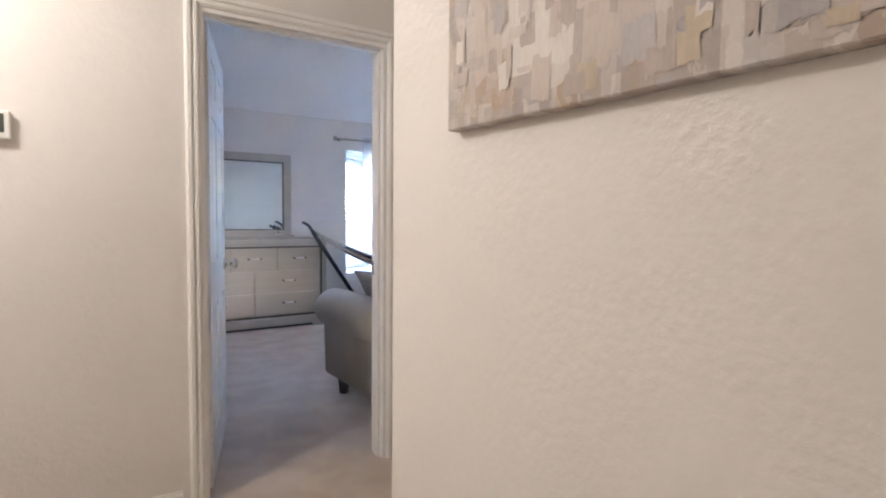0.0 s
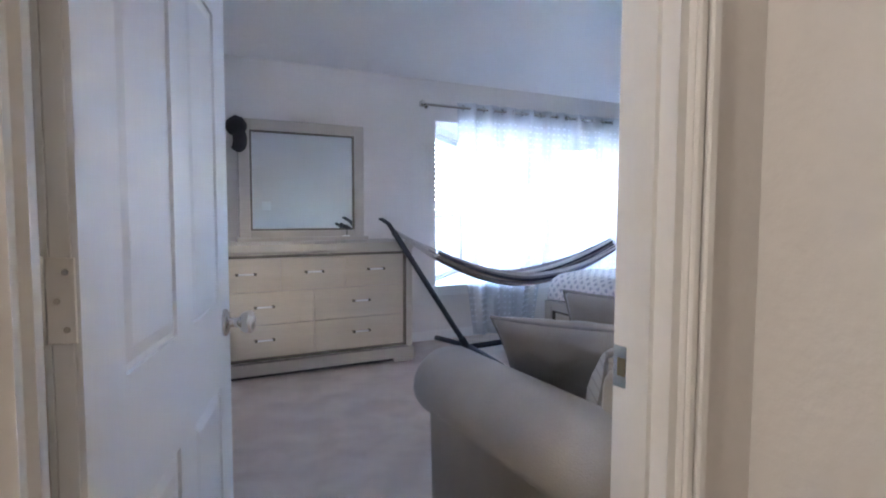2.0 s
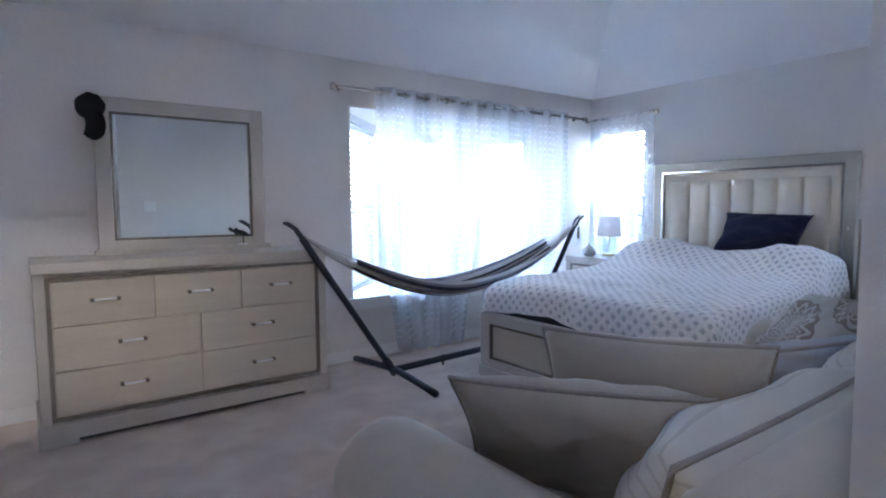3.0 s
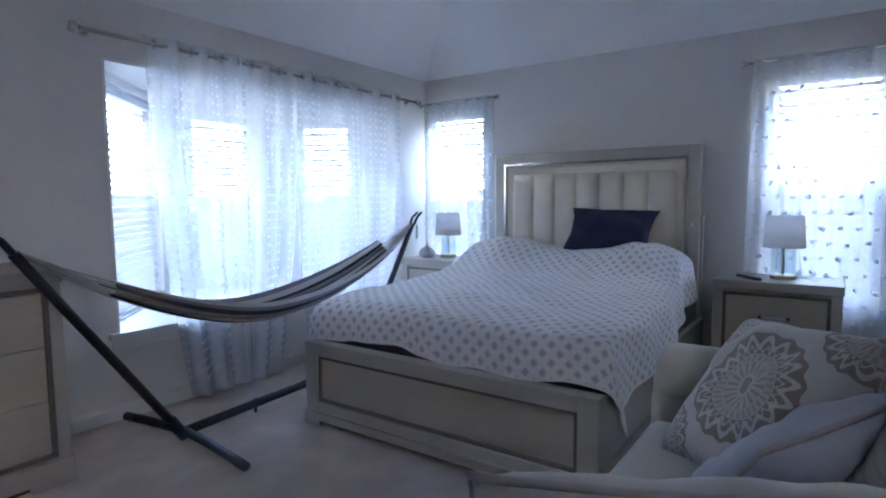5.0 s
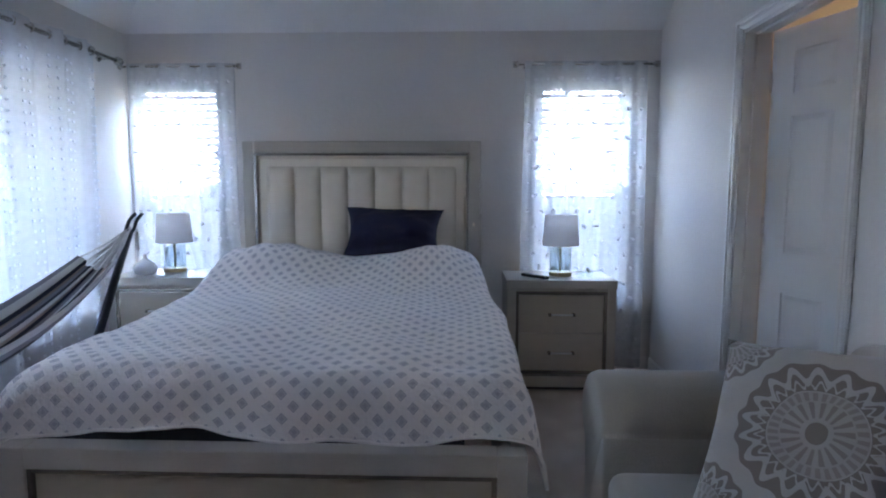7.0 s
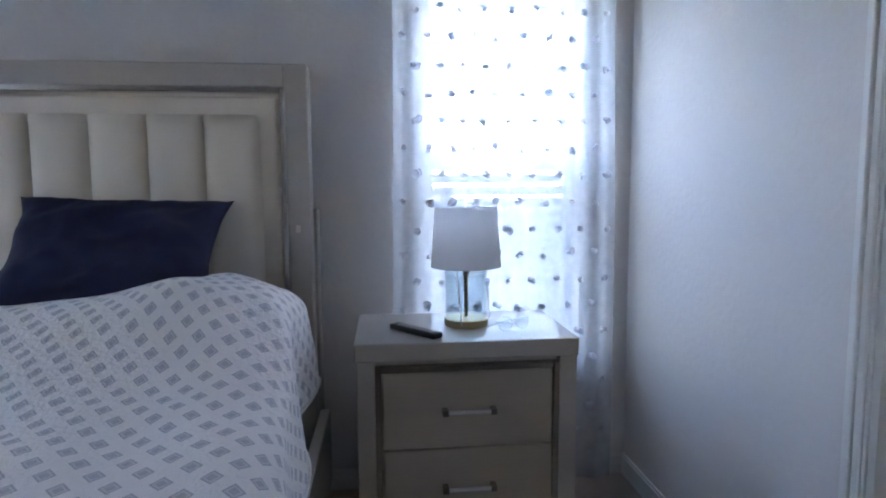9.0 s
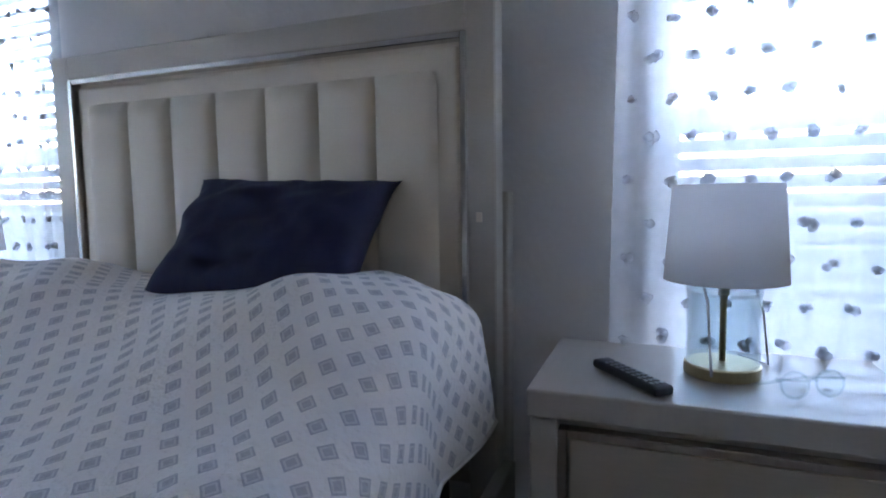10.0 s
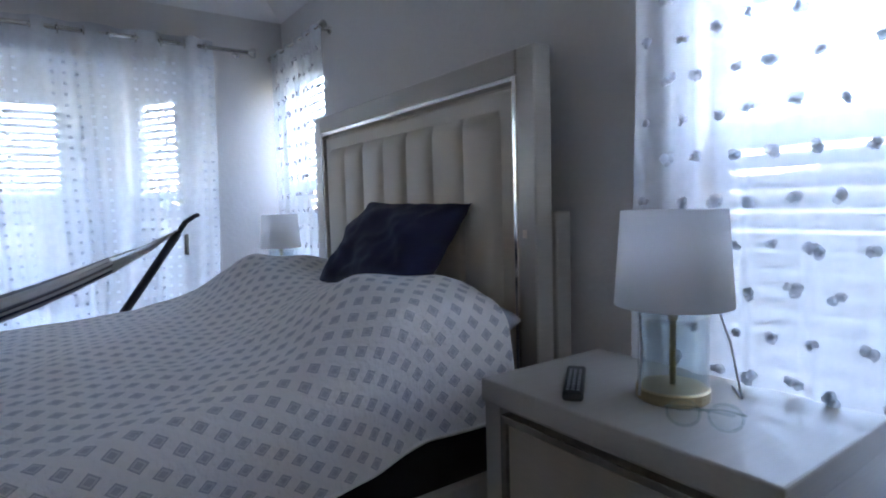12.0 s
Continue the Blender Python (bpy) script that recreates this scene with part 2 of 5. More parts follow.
def medallion_material():
    """Cream cloth printed with rings of taupe petals, repeating every 0.45 m."""
    m = material("medallion_print_cloth", (0.40, 0.365, 0.325), 0.9, vary=0.06, scale=8, fine=260, bump=0.4, sheen=0.2)
    nt = m.node_tree
    b = nt.nodes["Principled BSDF"]
    base = b.inputs["Base Color"].links[0].from_socket
    u, v = uv_split(nt)
    fac = None
    for ou, ov, rad in ((0.0, 0.0, 0.165), (0.225, 0.225, 0.125)):
        cu = math_node(nt, 'SUBTRACT', math_node(nt, 'MULTIPLY', math_node(nt, 'FRACT', math_node(nt, 'DIVIDE', math_node(nt, 'ADD', u, ou + 4.725), 0.45)), 0.45), 0.225)
        cv = math_node(nt, 'SUBTRACT', math_node(nt, 'MULTIPLY', math_node(nt, 'FRACT', math_node(nt, 'DIVIDE', math_node(nt, 'ADD', v, ov + 4.725), 0.45)), 0.45), 0.225)
        r = math_node(nt, 'DIVIDE', math_node(nt, 'SQRT', math_node(nt, 'ADD', math_node(nt, 'MULTIPLY', cu, cu), math_node(nt, 'MULTIPLY', cv, cv))), rad)
        th = math_node(nt, 'ARCTAN2', cu, cv)
        wave = math_node(nt, 'SINE', math_node(nt, 'MULTIPLY', th, 18.0))
        wave2 = math_node(nt, 'SINE', math_node(nt, 'MULTIPLY', th, 32.0))
        edge = math_node(nt, 'MULTIPLY_ADD', wave, 0.025, r)
        outer = math_node(nt, 'MULTIPLY', math_node(nt, 'LESS_THAN', edge, 0.97), math_node(nt, 'GREATER_THAN', r, 0.58))
        hole = math_node(nt, 'LESS_THAN', math_node(nt, 'ABSOLUTE', math_node(nt, 'SUBTRACT', math_node(nt, 'MULTIPLY_ADD', wave, 0.09, r), 0.78)), 0.055)
        hole2 = math_node(nt, 'LESS_THAN', math_node(nt, 'ABSOLUTE', math_node(nt, 'SUBTRACT', math_node(nt, 'MULTIPLY_ADD', wave2, 0.05, r), 0.66)), 0.022)
        hole = math_node(nt, 'MAXIMUM', hole, hole2)
        ring = math_node(nt, 'SUBTRACT', outer, math_node(nt, 'MULTIPLY', outer, hole))
        rays = math_node(nt, 'MULTIPLY', math_node(nt, 'MULTIPLY', math_node(nt, 'LESS_THAN', r, 0.42), math_node(nt, 'GREATER_THAN', r, 0.2)), math_node(nt, 'GREATER_THAN', wave, 0.1))
        lace = math_node(nt, 'MULTIPLY', math_node(nt, 'MULTIPLY', math_node(nt, 'LESS_THAN', r, 0.56), math_node(nt, 'GREATER_THAN', r, 0.44)), math_node(nt, 'GREATER_THAN', wave2, -0.2))
        mid = math_node(nt, 'LESS_THAN', r, 0.14)
        f = math_node(nt, 'ADD', math_node(nt, 'MULTIPLY', ring, 0.9), math_node(nt, 'ADD', math_node(nt, 'MULTIPLY', rays, 0.5), math_node(nt, 'ADD', math_node(nt, 'MULTIPLY', lace, 0.4), math_node(nt, 'MULTIPLY_ADD', mid, 0.7, math_node(nt, 'MULTIPLY', math_node(nt, 'LESS_THAN', r, 0.57), 0.22)))))
        fac = f if fac is None else math_node(nt, 'MAXIMUM', fac, f)
    col = colour_mix(nt, fac, base, (0.17, 0.135, 0.11))
    nt.links.new(col, b.inputs["Base Color"])
    return m


MEDAL = medallion_material()


def stripe_material(name, across, stops, rough=0.9):
    """Stripes along the cloth; across says how many metres the list of colours spans."""
    m = material(name, (0.5, 0.5, 0.5), rough, vary=0.06, scale=20, fine=300, bump=0.4, dist=0.002)
    nt = m.node_tree
    b = nt.nodes["Principled BSDF"]
    u, v = uv_split(nt)
    f = math_node(nt, 'FRACT', math_node(nt, 'DIVIDE', v, across))
    r = nt.nodes.new("ShaderNodeValToRGB")
    r.color_ramp.interpolation = 'CONSTANT'
    while len(r.color_ramp.elements) < len(stops):
        r.color_ramp.elements.new(0.5)
    for e, (p, c) in zip(r.color_ramp.elements, stops):
        e.position, e.color = p, (*c, 1)
    nt.links.new(f, r.inputs["Fac"])
    nt.links.new(r.outputs["Color"], b.inputs["Base Color"])
    return m


W_, G_, D_, T_ = (0.60, 0.58, 0.55), (0.24, 0.23, 0.25), (0.035, 0.035, 0.05), (0.36, 0.30, 0.26)
HAMMOCK = stripe_material("striped_hammock_cotton", 0.42, [(0, W_), (0.10, G_), (0.17, D_), (0.27, T_), (0.36, W_), (0.46, D_), (0.52, G_), (0.62, T_), (0.72, D_), (0.82, W_), (0.92, G_)])
RIBBED = stripe_material("cream_ribbed_cushion_cloth", 0.035, [(0, (0.50, 0.47, 0.42)), (0.75, (0.42, 0.385, 0.34))])


def painting_material():
    m = material("abstract_city_canvas", (0.4, 0.36, 0.33), 0.7, vary=0.2, fine=90, bump=0.6, dist=0.003)
    nt = m.node_tree
    b = nt.nodes["Principled BSDF"]
    co = nt.nodes.new("ShaderNodeTexCoord")
    mp = nt.nodes.new("ShaderNodeMapping")
    mp.inputs["Scale"].default_value = (1, 13.0, 6.0)
    nt.links.new(co.outputs["Object"], mp.inputs["Vector"])
    nz = nt.nodes.new("ShaderNodeTexNoise")
    nz.inputs["Scale"].default_value = 5.0
    nt.links.new(co.outputs["Object"], nz.inputs["Vector"])
    ad = nt.nodes.new("ShaderNodeMixRGB")
    ad.blend_type, ad.inputs["Fac"].default_value = 'ADD', 0.3
    nt.links.new(mp.outputs["Vector"], ad.inputs["Color1"])
    nt.links.new(nz.outputs["Color"], ad.inputs["Color2"])
    vo = nt.nodes.new("ShaderNodeTexVoronoi")
    vo.distance = 'CHEBYCHEV'
    vo.inputs["Scale"].default_value = 1.3
    nt.links.new(ad.outputs["Color"], vo.inputs["Vector"])
    sp = nt.nodes.new("ShaderNodeSeparateColor")
    nt.links.new(vo.outputs["Color"], sp.inputs[0])
    r = nt.nodes.new("ShaderNodeValToRGB")
    r.color_ramp.interpolation = 'CONSTANT'
    cols = [(0.50, 0.45, 0.40), (0.30, 0.24, 0.21), (0.36, 0.32, 0.31), (0.62, 0.58, 0.53), (0.24, 0.23, 0.26), (0.38, 0.27, 0.19), (0.52, 0.47, 0.44), (0.33, 0.29, 0.27)]
    while len(r.color_ramp.elements) < len(cols):
        r.color_ramp.elements.new(0.5)
    for i, (e, c) in enumerate(zip(r.color_ramp.elements, cols)):
        e.position, e.color = i / len(cols), (*c, 1)
    nt.links.new(sp.outputs[0], r.inputs["Fac"])
    n2 = nt.nodes.new("ShaderNodeTexNoise")
    n2.inputs["Scale"].default_value, n2.inputs["Detail"].default_value = 9.0, 6
    nt.links.new(mp.outputs["Vector"], n2.inputs["Vector"])
    mp2 = nt.nodes.new("ShaderNodeMapping")
    mp2.inputs["Scale"].default_value = (1, 42.0, 17.0)
    nt.links.new(co.outputs["Object"], mp2.inputs["Vector"])
    ad2 = nt.nodes.new("ShaderNodeMixRGB")
    ad2.blend_type, ad2.inputs["Fac"].default_value = 'ADD', 0.7
    nt.links.new(mp2.outputs["Vector"], ad2.inputs["Color1"])
    nt.links.new(n2.outputs["Color"], ad2.inputs["Color2"])
    vo2 = nt.nodes.new("ShaderNodeTexVoronoi")
    vo2.distance = 'CHEBYCHEV'
    vo2.inputs["Scale"].default_value = 0.9
    nt.links.new(ad2.outputs["Color"], vo2.inputs["Vector"])
    sp2 = nt.nodes.new("ShaderNodeSeparateColor")
    nt.links.new(vo2.outputs["Color"], sp2.inputs[0])
    r2 = nt.nodes.new("ShaderNodeValToRGB")
    tones = [(0.24, 0.19, 0.17), (0.44, 0.38, 0.34), (0.62, 0.58, 0.55), (0.30, 0.31, 0.32), (0.47, 0.40, 0.37), (0.42, 0.33, 0.18), (0.56, 0.52, 0.50)]
    while len(r2.color_ramp.elements) < len(tones):
        r2.color_ramp.elements.new(0.5)
    for i, (e, c) in enumerate(zip(r2.color_ramp.elements, tones)):
        e.position, e.color = i / len(tones), (*c, 1)
    nt.links.new(sp2.outputs[1], r2.inputs["Fac"])
    soft = colour_mix(nt, 0.45, r.outputs["Color"], r2.outputs["Color"])
    f = math_node(nt, 'MULTIPLY', n2.outputs["Fac"], 0.5)
    nt.links.new(colour_mix(nt, f, soft, (0.42, 0.37, 0.35)), b.inputs["Base Color"])
    return m


CANVAS = painting_material()


def stroke_material():
    m = material("oil_paint_dabs", (0.45, 0.40, 0.36), 0.6, vary=0.25, scale=14, fine=130, bump=0.35, dist=0.002, stretch=(1, 1, 0.35))
    nt = m.node_tree
    b = nt.nodes["Principled BSDF"]
    base = b.inputs["Base Color"].links[0].from_socket
    geo = nt.nodes.new("ShaderNodeNewGeometry")
    r = nt.nodes.new("ShaderNodeValToRGB")
    r.color_ramp.interpolation = 'CONSTANT'
    cols = [(0.50, 0.43, 0.38), (0.34, 0.27, 0.24), (0.40, 0.35, 0.34), (0.62, 0.58, 0.54), (0.30, 0.29, 0.32), (0.44, 0.37, 0.34), (0.46, 0.36, 0.22), (0.55, 0.49, 0.46), (0.38, 0.36, 0.38), (0.48, 0.41, 0.37), (0.70, 0.67, 0.63), (0.36, 0.30, 0.27)]
    while len(r.color_ramp.elements) < len(cols):
        r.color_ramp.elements.new(0.5)
    for i, (e, c) in enumerate(zip(r.color_ramp.elements, cols)):
        e.position, e.color = i / len(cols), (*c, 1)
    nt.links.new(geo.outputs["Random Per Island"], r.inputs["Fac"])
    nt.links.new(colour_mix(nt, 0.45, r.outputs["Color"], base), b.inputs["Base Color"])
    return m


STROKES = stroke_material()


# ---- building helpers ----
def thing(name, loc, label, category, group="", kind=""):
    ob = new(name)
    ob.location = loc
    ob.empty_display_size = 0.1
    return tagged(ob, label, category, group, kind)


def mesh_of(name, bm, mat, smooth=False):
    me = bpy.data.meshes.new(name)
    bmesh.ops.recalc_face_normals(bm, faces=bm.faces)
    if smooth:
        for f in bm.faces:
            f.smooth = True
    bm.to_mesh(me)
    bm.free()
    me.materials.append(mat)
    return me


def part(name, bm, mat, parent, label="", smooth=False):
    """Link a bmesh, given in world places, as one mesh under a thing or under a part."""
    ob = new(name, mesh_of(name, bm, mat, smooth))
    if parent is not None:
        ob.parent = parent
        ob.matrix_parent_inverse = Matrix.Translation(parent.location).inverted() if parent.type == 'EMPTY' else Matrix()
    return tagged(ob, label)


def solid(name, bm, mat, label, category, kind="", smooth=False, group=""):
    return tagged(part(name, bm, mat, None, smooth=smooth), label, category, group, kind)


def bx(x0, y0, z0, x1, y1, z1, bev=0.0, seg=2, bm=None):
    """A box between two corners, with rounded edges."""
    own = bmesh.new()
    bmesh.ops.create_cube(own, size=1.0)
    for v in own.verts:
        v.co = Vector(((x0 + x1) / 2 + v.co.x * (x1 - x0), (y0 + y1) / 2 + v.co.y * (y1 - y0), (z0 + z1) / 2 + v.co.z * (z1 - z0)))
    if bev:
        bmesh.ops.bevel(own, geom=own.edges[:], offset=bev, segments=seg, affect='EDGES', profile=0.5)
    if bm is None:
        return own
    tmp = bpy.data.meshes.new("tmp")
    own.to_mesh(tmp)
    own.free()
    bm.from_mesh(tmp)
    bpy.data.meshes.remove(tmp)
    return bm


def turned(bm, m):
    bmesh.ops.transform(bm, matrix=m, verts=bm.verts)
    return bm


def tube(path, r, n=8, bm=None, caps=True):
    """A round bar along a list of points; r a number or a list."""
    bm = bm or bmesh.new()
    pts = [Vector(p) for p in path]
    rings = []
    for i, p in enumerate(pts):
        d = (pts[min(i + 1, len(pts) - 1)] - pts[max(i - 1, 0)]).normalized()
        a = d.cross(Vector((0, 0, 1)))
        if a.length < 0.05:
            a = d.cross(Vector((0, 1, 0)))
        a.normalize()
        b = d.cross(a)
        rr = r[i] if isinstance(r, (list, tuple)) else r
        rings.append([bm.verts.new(p + a * rr * math.cos(k * math.tau / n) + b * rr * math.sin(k * math.tau / n)) for k in range(n)])
    for q, w in zip(rings, rings[1:]):
        for k in range(n):
            bm.faces.new((q[k], q[(k + 1) % n], w[(k + 1) % n], w[k]))
    if caps:
        bm.faces.new(rings[0])
        bm.faces.new(rings[-1])
    return bm


def lathe(cx, cy, profile, n=32, bm=None, close=True):
    """Turn (radius, z) pairs round an upright axis."""
    bm = bm or bmesh.new()
    rings = [[bm.verts.new((cx + r * math.cos(k * math.tau / n), cy + r * math.sin(k * math.tau / n), z)) for k in range(n)] for r, z in profile]
    for q, w in zip(rings, rings[1:]):
        for k in range(n):
            bm.faces.new((q[k], q[(k + 1) % n], w[(k + 1) % n], w[k]))
    if close:
        bm.faces.new(rings[0])
        bm.faces.new(rings[-1])
    return bm


def sheet_mesh(fn, nu, nv, thick=0.0):
    """A grid of fn(i/nu, j/nv) -> (place, (u, v)); with UVs in metres."""
    bm = bmesh.new()
    uv = bm.loops.layers.uv.new("UVMap")
    vs, us = [], []
    for i in range(nu + 1):
        row, ur = [], []
        for j in range(nv + 1):
            p, w = fn(i / nu, j / nv)
            row.append(bm.verts.new(p))
            ur.append(w)
        vs.append(row)
        us.append(ur)
    for i in range(nu):
        for j in range(nv):
            f = bm.faces.new((vs[i][j], vs[i + 1][j], vs[i + 1][j + 1], vs[i][j + 1]))
            f.smooth = True
            for lp, w in zip(f.loops, (us[i][j], us[i + 1][j], us[i + 1][j + 1], us[i][j + 1])):
                lp[uv].uv = w
    return bm


def pillow(w, h, t, m, n=22, crumple=0.01, seed=0.0, pinch=0.07):
    """A stuffed cushion, w by h by t, lying in its own xy plane, then moved by m."""
    bm = bmesh.new()
    uv = bm.loops.layers.uv.new("UVMap")
    for side in (1, -1):
        vs = []
        for i in range(n + 1):
            row = []
            for j in range(n + 1):
                a, b = 2 * i / n - 1, 2 * j / n - 1
                puff = max(0.0, (1 - a ** 4) * (1 - b ** 4)) ** 0.55
                sx = 1 - pinch * (1 - b * b) * abs(a) ** 3
                sy = 1 - pinch * (1 - a * a) * abs(b) ** 3
                z = side * t / 2 * puff
                z += crumple * puff * (noise.noise(Vector((a * 2.2 + seed, b * 2.2, side * 3.0 + seed))) + 0.35 * noise.noise(Vector((a * 5.5 + b * 2 + seed, b * 6.0, side + seed))))
                row.append(bm.verts.new((a * w / 2 * sx, b * h / 2 * sy, z)))
            vs.append(row)
        for i in range(n):
            for j in range(n):
                f = bm.faces.new((vs[i][j], vs[i + 1][j], vs[i + 1][j + 1], vs[i][j + 1]))
                f.smooth = True
                for lp, (p, q) in zip(f.loops, ((i, j), (i + 1, j), (i + 1, j + 1), (i, j + 1))):
                    lp[uv].uv = ((p / n - 0.5) * w, (q / n - 0.5) * h)
    bmesh.ops.remove_doubles(bm, verts=bm.verts, dist=0.0008)
    return turned(bm, m)


def rim(w, h, m, r=0.006, n=14):
    """The piping round such a cushion."""
    pts = []
    for a, b, c, d in ((-1, -1, 1, -1), (1, -1, 1, 1), (1, 1, -1, 1), (-1, 1, -1, -1)):
        for k in range(n):
            x, y = a + (c - a) * k / n, b + (d - b) * k / n
            sx = 1 - 0.07 * (1 - y * y) * abs(x) ** 3
            sy = 1 - 0.07 * (1 - x * x) * abs(y) ** 3
            pts.append(m @ Vector((x * w / 2 * sx, y * h / 2 * sy, 0)))
    return tube(pts + pts[:1], r, 6)


# ---- structure ----
N, E, S, W = 7.30, 6.25, 3.60, 0.35          # inner faces of the bedroom
HALL, SD = 3.32, 3.43                         # hall and bedroom faces of the door wall
SC = 3.48                                    # closet face of its wall
WT = 2.34                                    # where the sloped ceiling starts
TOP = 3.15
DX0, DX1, DTOP = 0.934, 1.763, 1.98          # hall door opening
CX0, CX1, CTOP = 4.29, 5.10, 2.02            # closet door opening
BX0, BX1, BZ0, BZ1 = 3.355, 5.80, 0.49, 1.995  # bay opening

floor = solid("floor", bx(-1.6, -0.6, -0.1, E + 0.15, N + 1.2, 0.0), CARPET, "beige wall-to-wall carpet with brushed darker patches", "floor", "structure")


def wall(name, boxes, label="greige painted wall with light orange-peel texture"):
    bm = bmesh.new()
    for b in boxes:
        bx(*b, bm=bm)
    return solid(name, bm, PAINT, label, "wall", "structure")


wall("wall_door", [(-1.6, HALL, 0, DX0, SD, TOP), (DX0, HALL, DTOP, DX1, SD, TOP), (DX1, HALL, 0, 2.30, SD, TOP)])
wall("wall_south", [(2.19, SD, 0, CX0, S, TOP), (CX0, SC, CTOP, CX1, S, TOP), (CX1, SC, 0, E + 0.15, S, TOP)])
wall("wall_north", [(W - 0.15, N, 0, BX0, N + 0.16, TOP), (BX0, N, BZ1, BX1, N + 0.16, TOP), (BX0, N, 0, BX1, N + 0.16, BZ0), (BX1, N, 0, E + 0.15, N + 0.16, TOP)])
W1 = (6.66, 7.27, 0.50, 2.0)
W2 = (3.80, 4.42, 0.50, 2.0)
wall("wall_east", [(E, S, 0, E + 0.15, W2[0], TOP), (E, W2[0], 0, E + 0.15, W2[1], W2[2]), (E, W2[0], W2[3], E + 0.15, W2[1], TOP), (E, W2[1], 0, E + 0.15, W1[0], TOP),
                   (E, W1[0], 0, E + 0.15, W1[1], W1[2]), (E, W1[0], W1[3], E + 0.15, W1[1], TOP), (E, W1[1], 0, E + 0.15, N, TOP)])
wall("wall_west", [(W - 0.15, SD, 0, W, N, TOP)])
wall("wall_hall_painting", [(1.285, -0.6, 0, 1.95, 2.40, 2.5)])
wall("wall_hall_recess", [(1.95, 1.9, 0, 2.30, HALL, 2.5)])
wall("wall_hall_west", [(-1.6, -0.6, 0, -1.5, HALL, 2.5)])
wall("wall_hall_south", [(-1.5, -0.6, 0, 1.285, -0.5, 2.5)])
wall("wall_closet", [(3.3, 1.4, 0, 3.4, SD, 2.5), (5.6, 1.4, 0, 5.7, SC, 2.5), (3.3, 1.3, 0, 5.7, 1.4, 2.5)])


def vault():
    bm = bmesh.new()
    run = 1.35
    p = [(W - 0.1, S - 0.1, TOP), (E - run, S - 0.1, TOP), (E - run, N - run, TOP), (W - 0.1, N - run, TOP),
         (W - 0.1, N, WT), (E, N, WT), (E, S - 0.1, WT)]
    vs = [bm.verts.new(c) for c in p]
    for f in ((0, 1, 2, 3), (3, 2, 5, 4), (2, 1, 6, 5)):
        bm.faces.new([vs[i] for i in f])
    r = bmesh.ops.extrude_face_region(bm, geom=bm.faces[:])
    for v in r["geom"]:
        if isinstance(v, bmesh.types.BMVert):
            v.co.z += 0.12
    return bm


solid("ceiling", vault(), CEIL, "white vaulted bedroom ceiling with sloped sides", "ceiling", "structure")
solid("ceiling_hall", bx(-1.6, -0.6, 2.45, 2.3, HALL, 2.55), CEIL, "white flat hall ceiling", "ceiling", "structure")
solid("ceiling_closet", bx(3.3, 1.3, 2.45, 5.7, SC, 2.55), CEIL, "white flat closet ceiling", "ceiling", "structure")


def trims(name, runs, h=0.085, t=0.014):
    bm = bmesh.new()
    for x0, y0, x1, y1 in runs:
        bx(x0, y0, 0, x1, y1, h - 0.012, bm=bm)
        cx0, cx1 = (x0 + 0.004, x1 - 0.004) if abs(x1 - x0) < 0.05 else (x0, x1)
        cy0, cy1 = (y0 + 0.004, y1 - 0.004) if abs(y1 - y0) < 0.05 else (y0, y1)
        bx(cx0, cy0, h - 0.012, cx1, cy1, h, bm=bm)
    return solid(name, bm, TRIM, "white painted wooden baseboard", "baseboard", "structure")


trims("baseboard", [(W, N - 0.014, E, N), (E - 0.014, S, E, N - 0.014), (CX1 + 0.08, S, E - 0.014, S + 0.014), (2.19, S, CX0 - 0.08, S + 0.014),
                    (W, SD, W + 0.014, N - 0.014), (-1.5, HALL - 0.014, DX0 - 0.08, HALL), (DX1 + 0.1, HALL - 0.014, 1.95, HALL), (1.271, -0.5, 1.285, 2.40), (1.285, 2.40, 1.95, 2.414)])


def casing(name, x0, x1, top, face, out, wide=0.053):
    """Moulded casing round an opening, on the wall face; out is -1 or 1 along y."""
    bm = bmesh.new()
    for k, (a, b, t) in enumerate(((0.0, wide, 0.012), (0.006, wide * 0.42, 0.018), (wide * 0.55, wide - 0.004, 0.022))):
        for p, q in (((x0 - b, 0), (x0 - a, top + b)), ((x1 + a, 0), (x1 + b, top + b)), ((x0 - a, top + a), (x1 + a, top + b))):
            y0, y1 = sorted((face, face + out * t))
            bx(p[0], y0, p[1], q[0], y1, q[1] + (0.0004 * k), 0.003, 1, bm=bm)
    return solid(name, bm, TRIM, "white moulded door casing", "door casing", "structure")


casing("trim_hall_door", DX0, DX1, DTOP, HALL, -1)
casing("trim_bedroom_door", DX0, DX1, DTOP, SD, 1)
casing("trim_closet_door", CX0, CX1, CTOP, S, 1)


def jamb(name, x0, x1, top, near, far):
    bm = bmesh.new()
    t = 0.018
    for b in ((x0, near - 0.003, 0, x0 + t, far + 0.003, top), (x1 - t, near - 0.003, 0, x1, far + 0.003, top), (x0 + t, near - 0.003, top - t, x1 - t, far + 0.003, top)):
        bx(*b, bm=bm)
    for b in ((x0 + t, near + 0.03, 0, x0 + t + 0.01, near + 0.075, top - t), (x1 - t - 0.01, near + 0.03, 0, x1 - t, near + 0.075, top - t), (x0 + t, near + 0.03, top - t - 0.01, x1 - t, near + 0.075, top - t)):
        bx(*b, bm=bm)
    return solid(name, bm, TRIM, "white painted door jamb with stop", "door jamb", "structure")


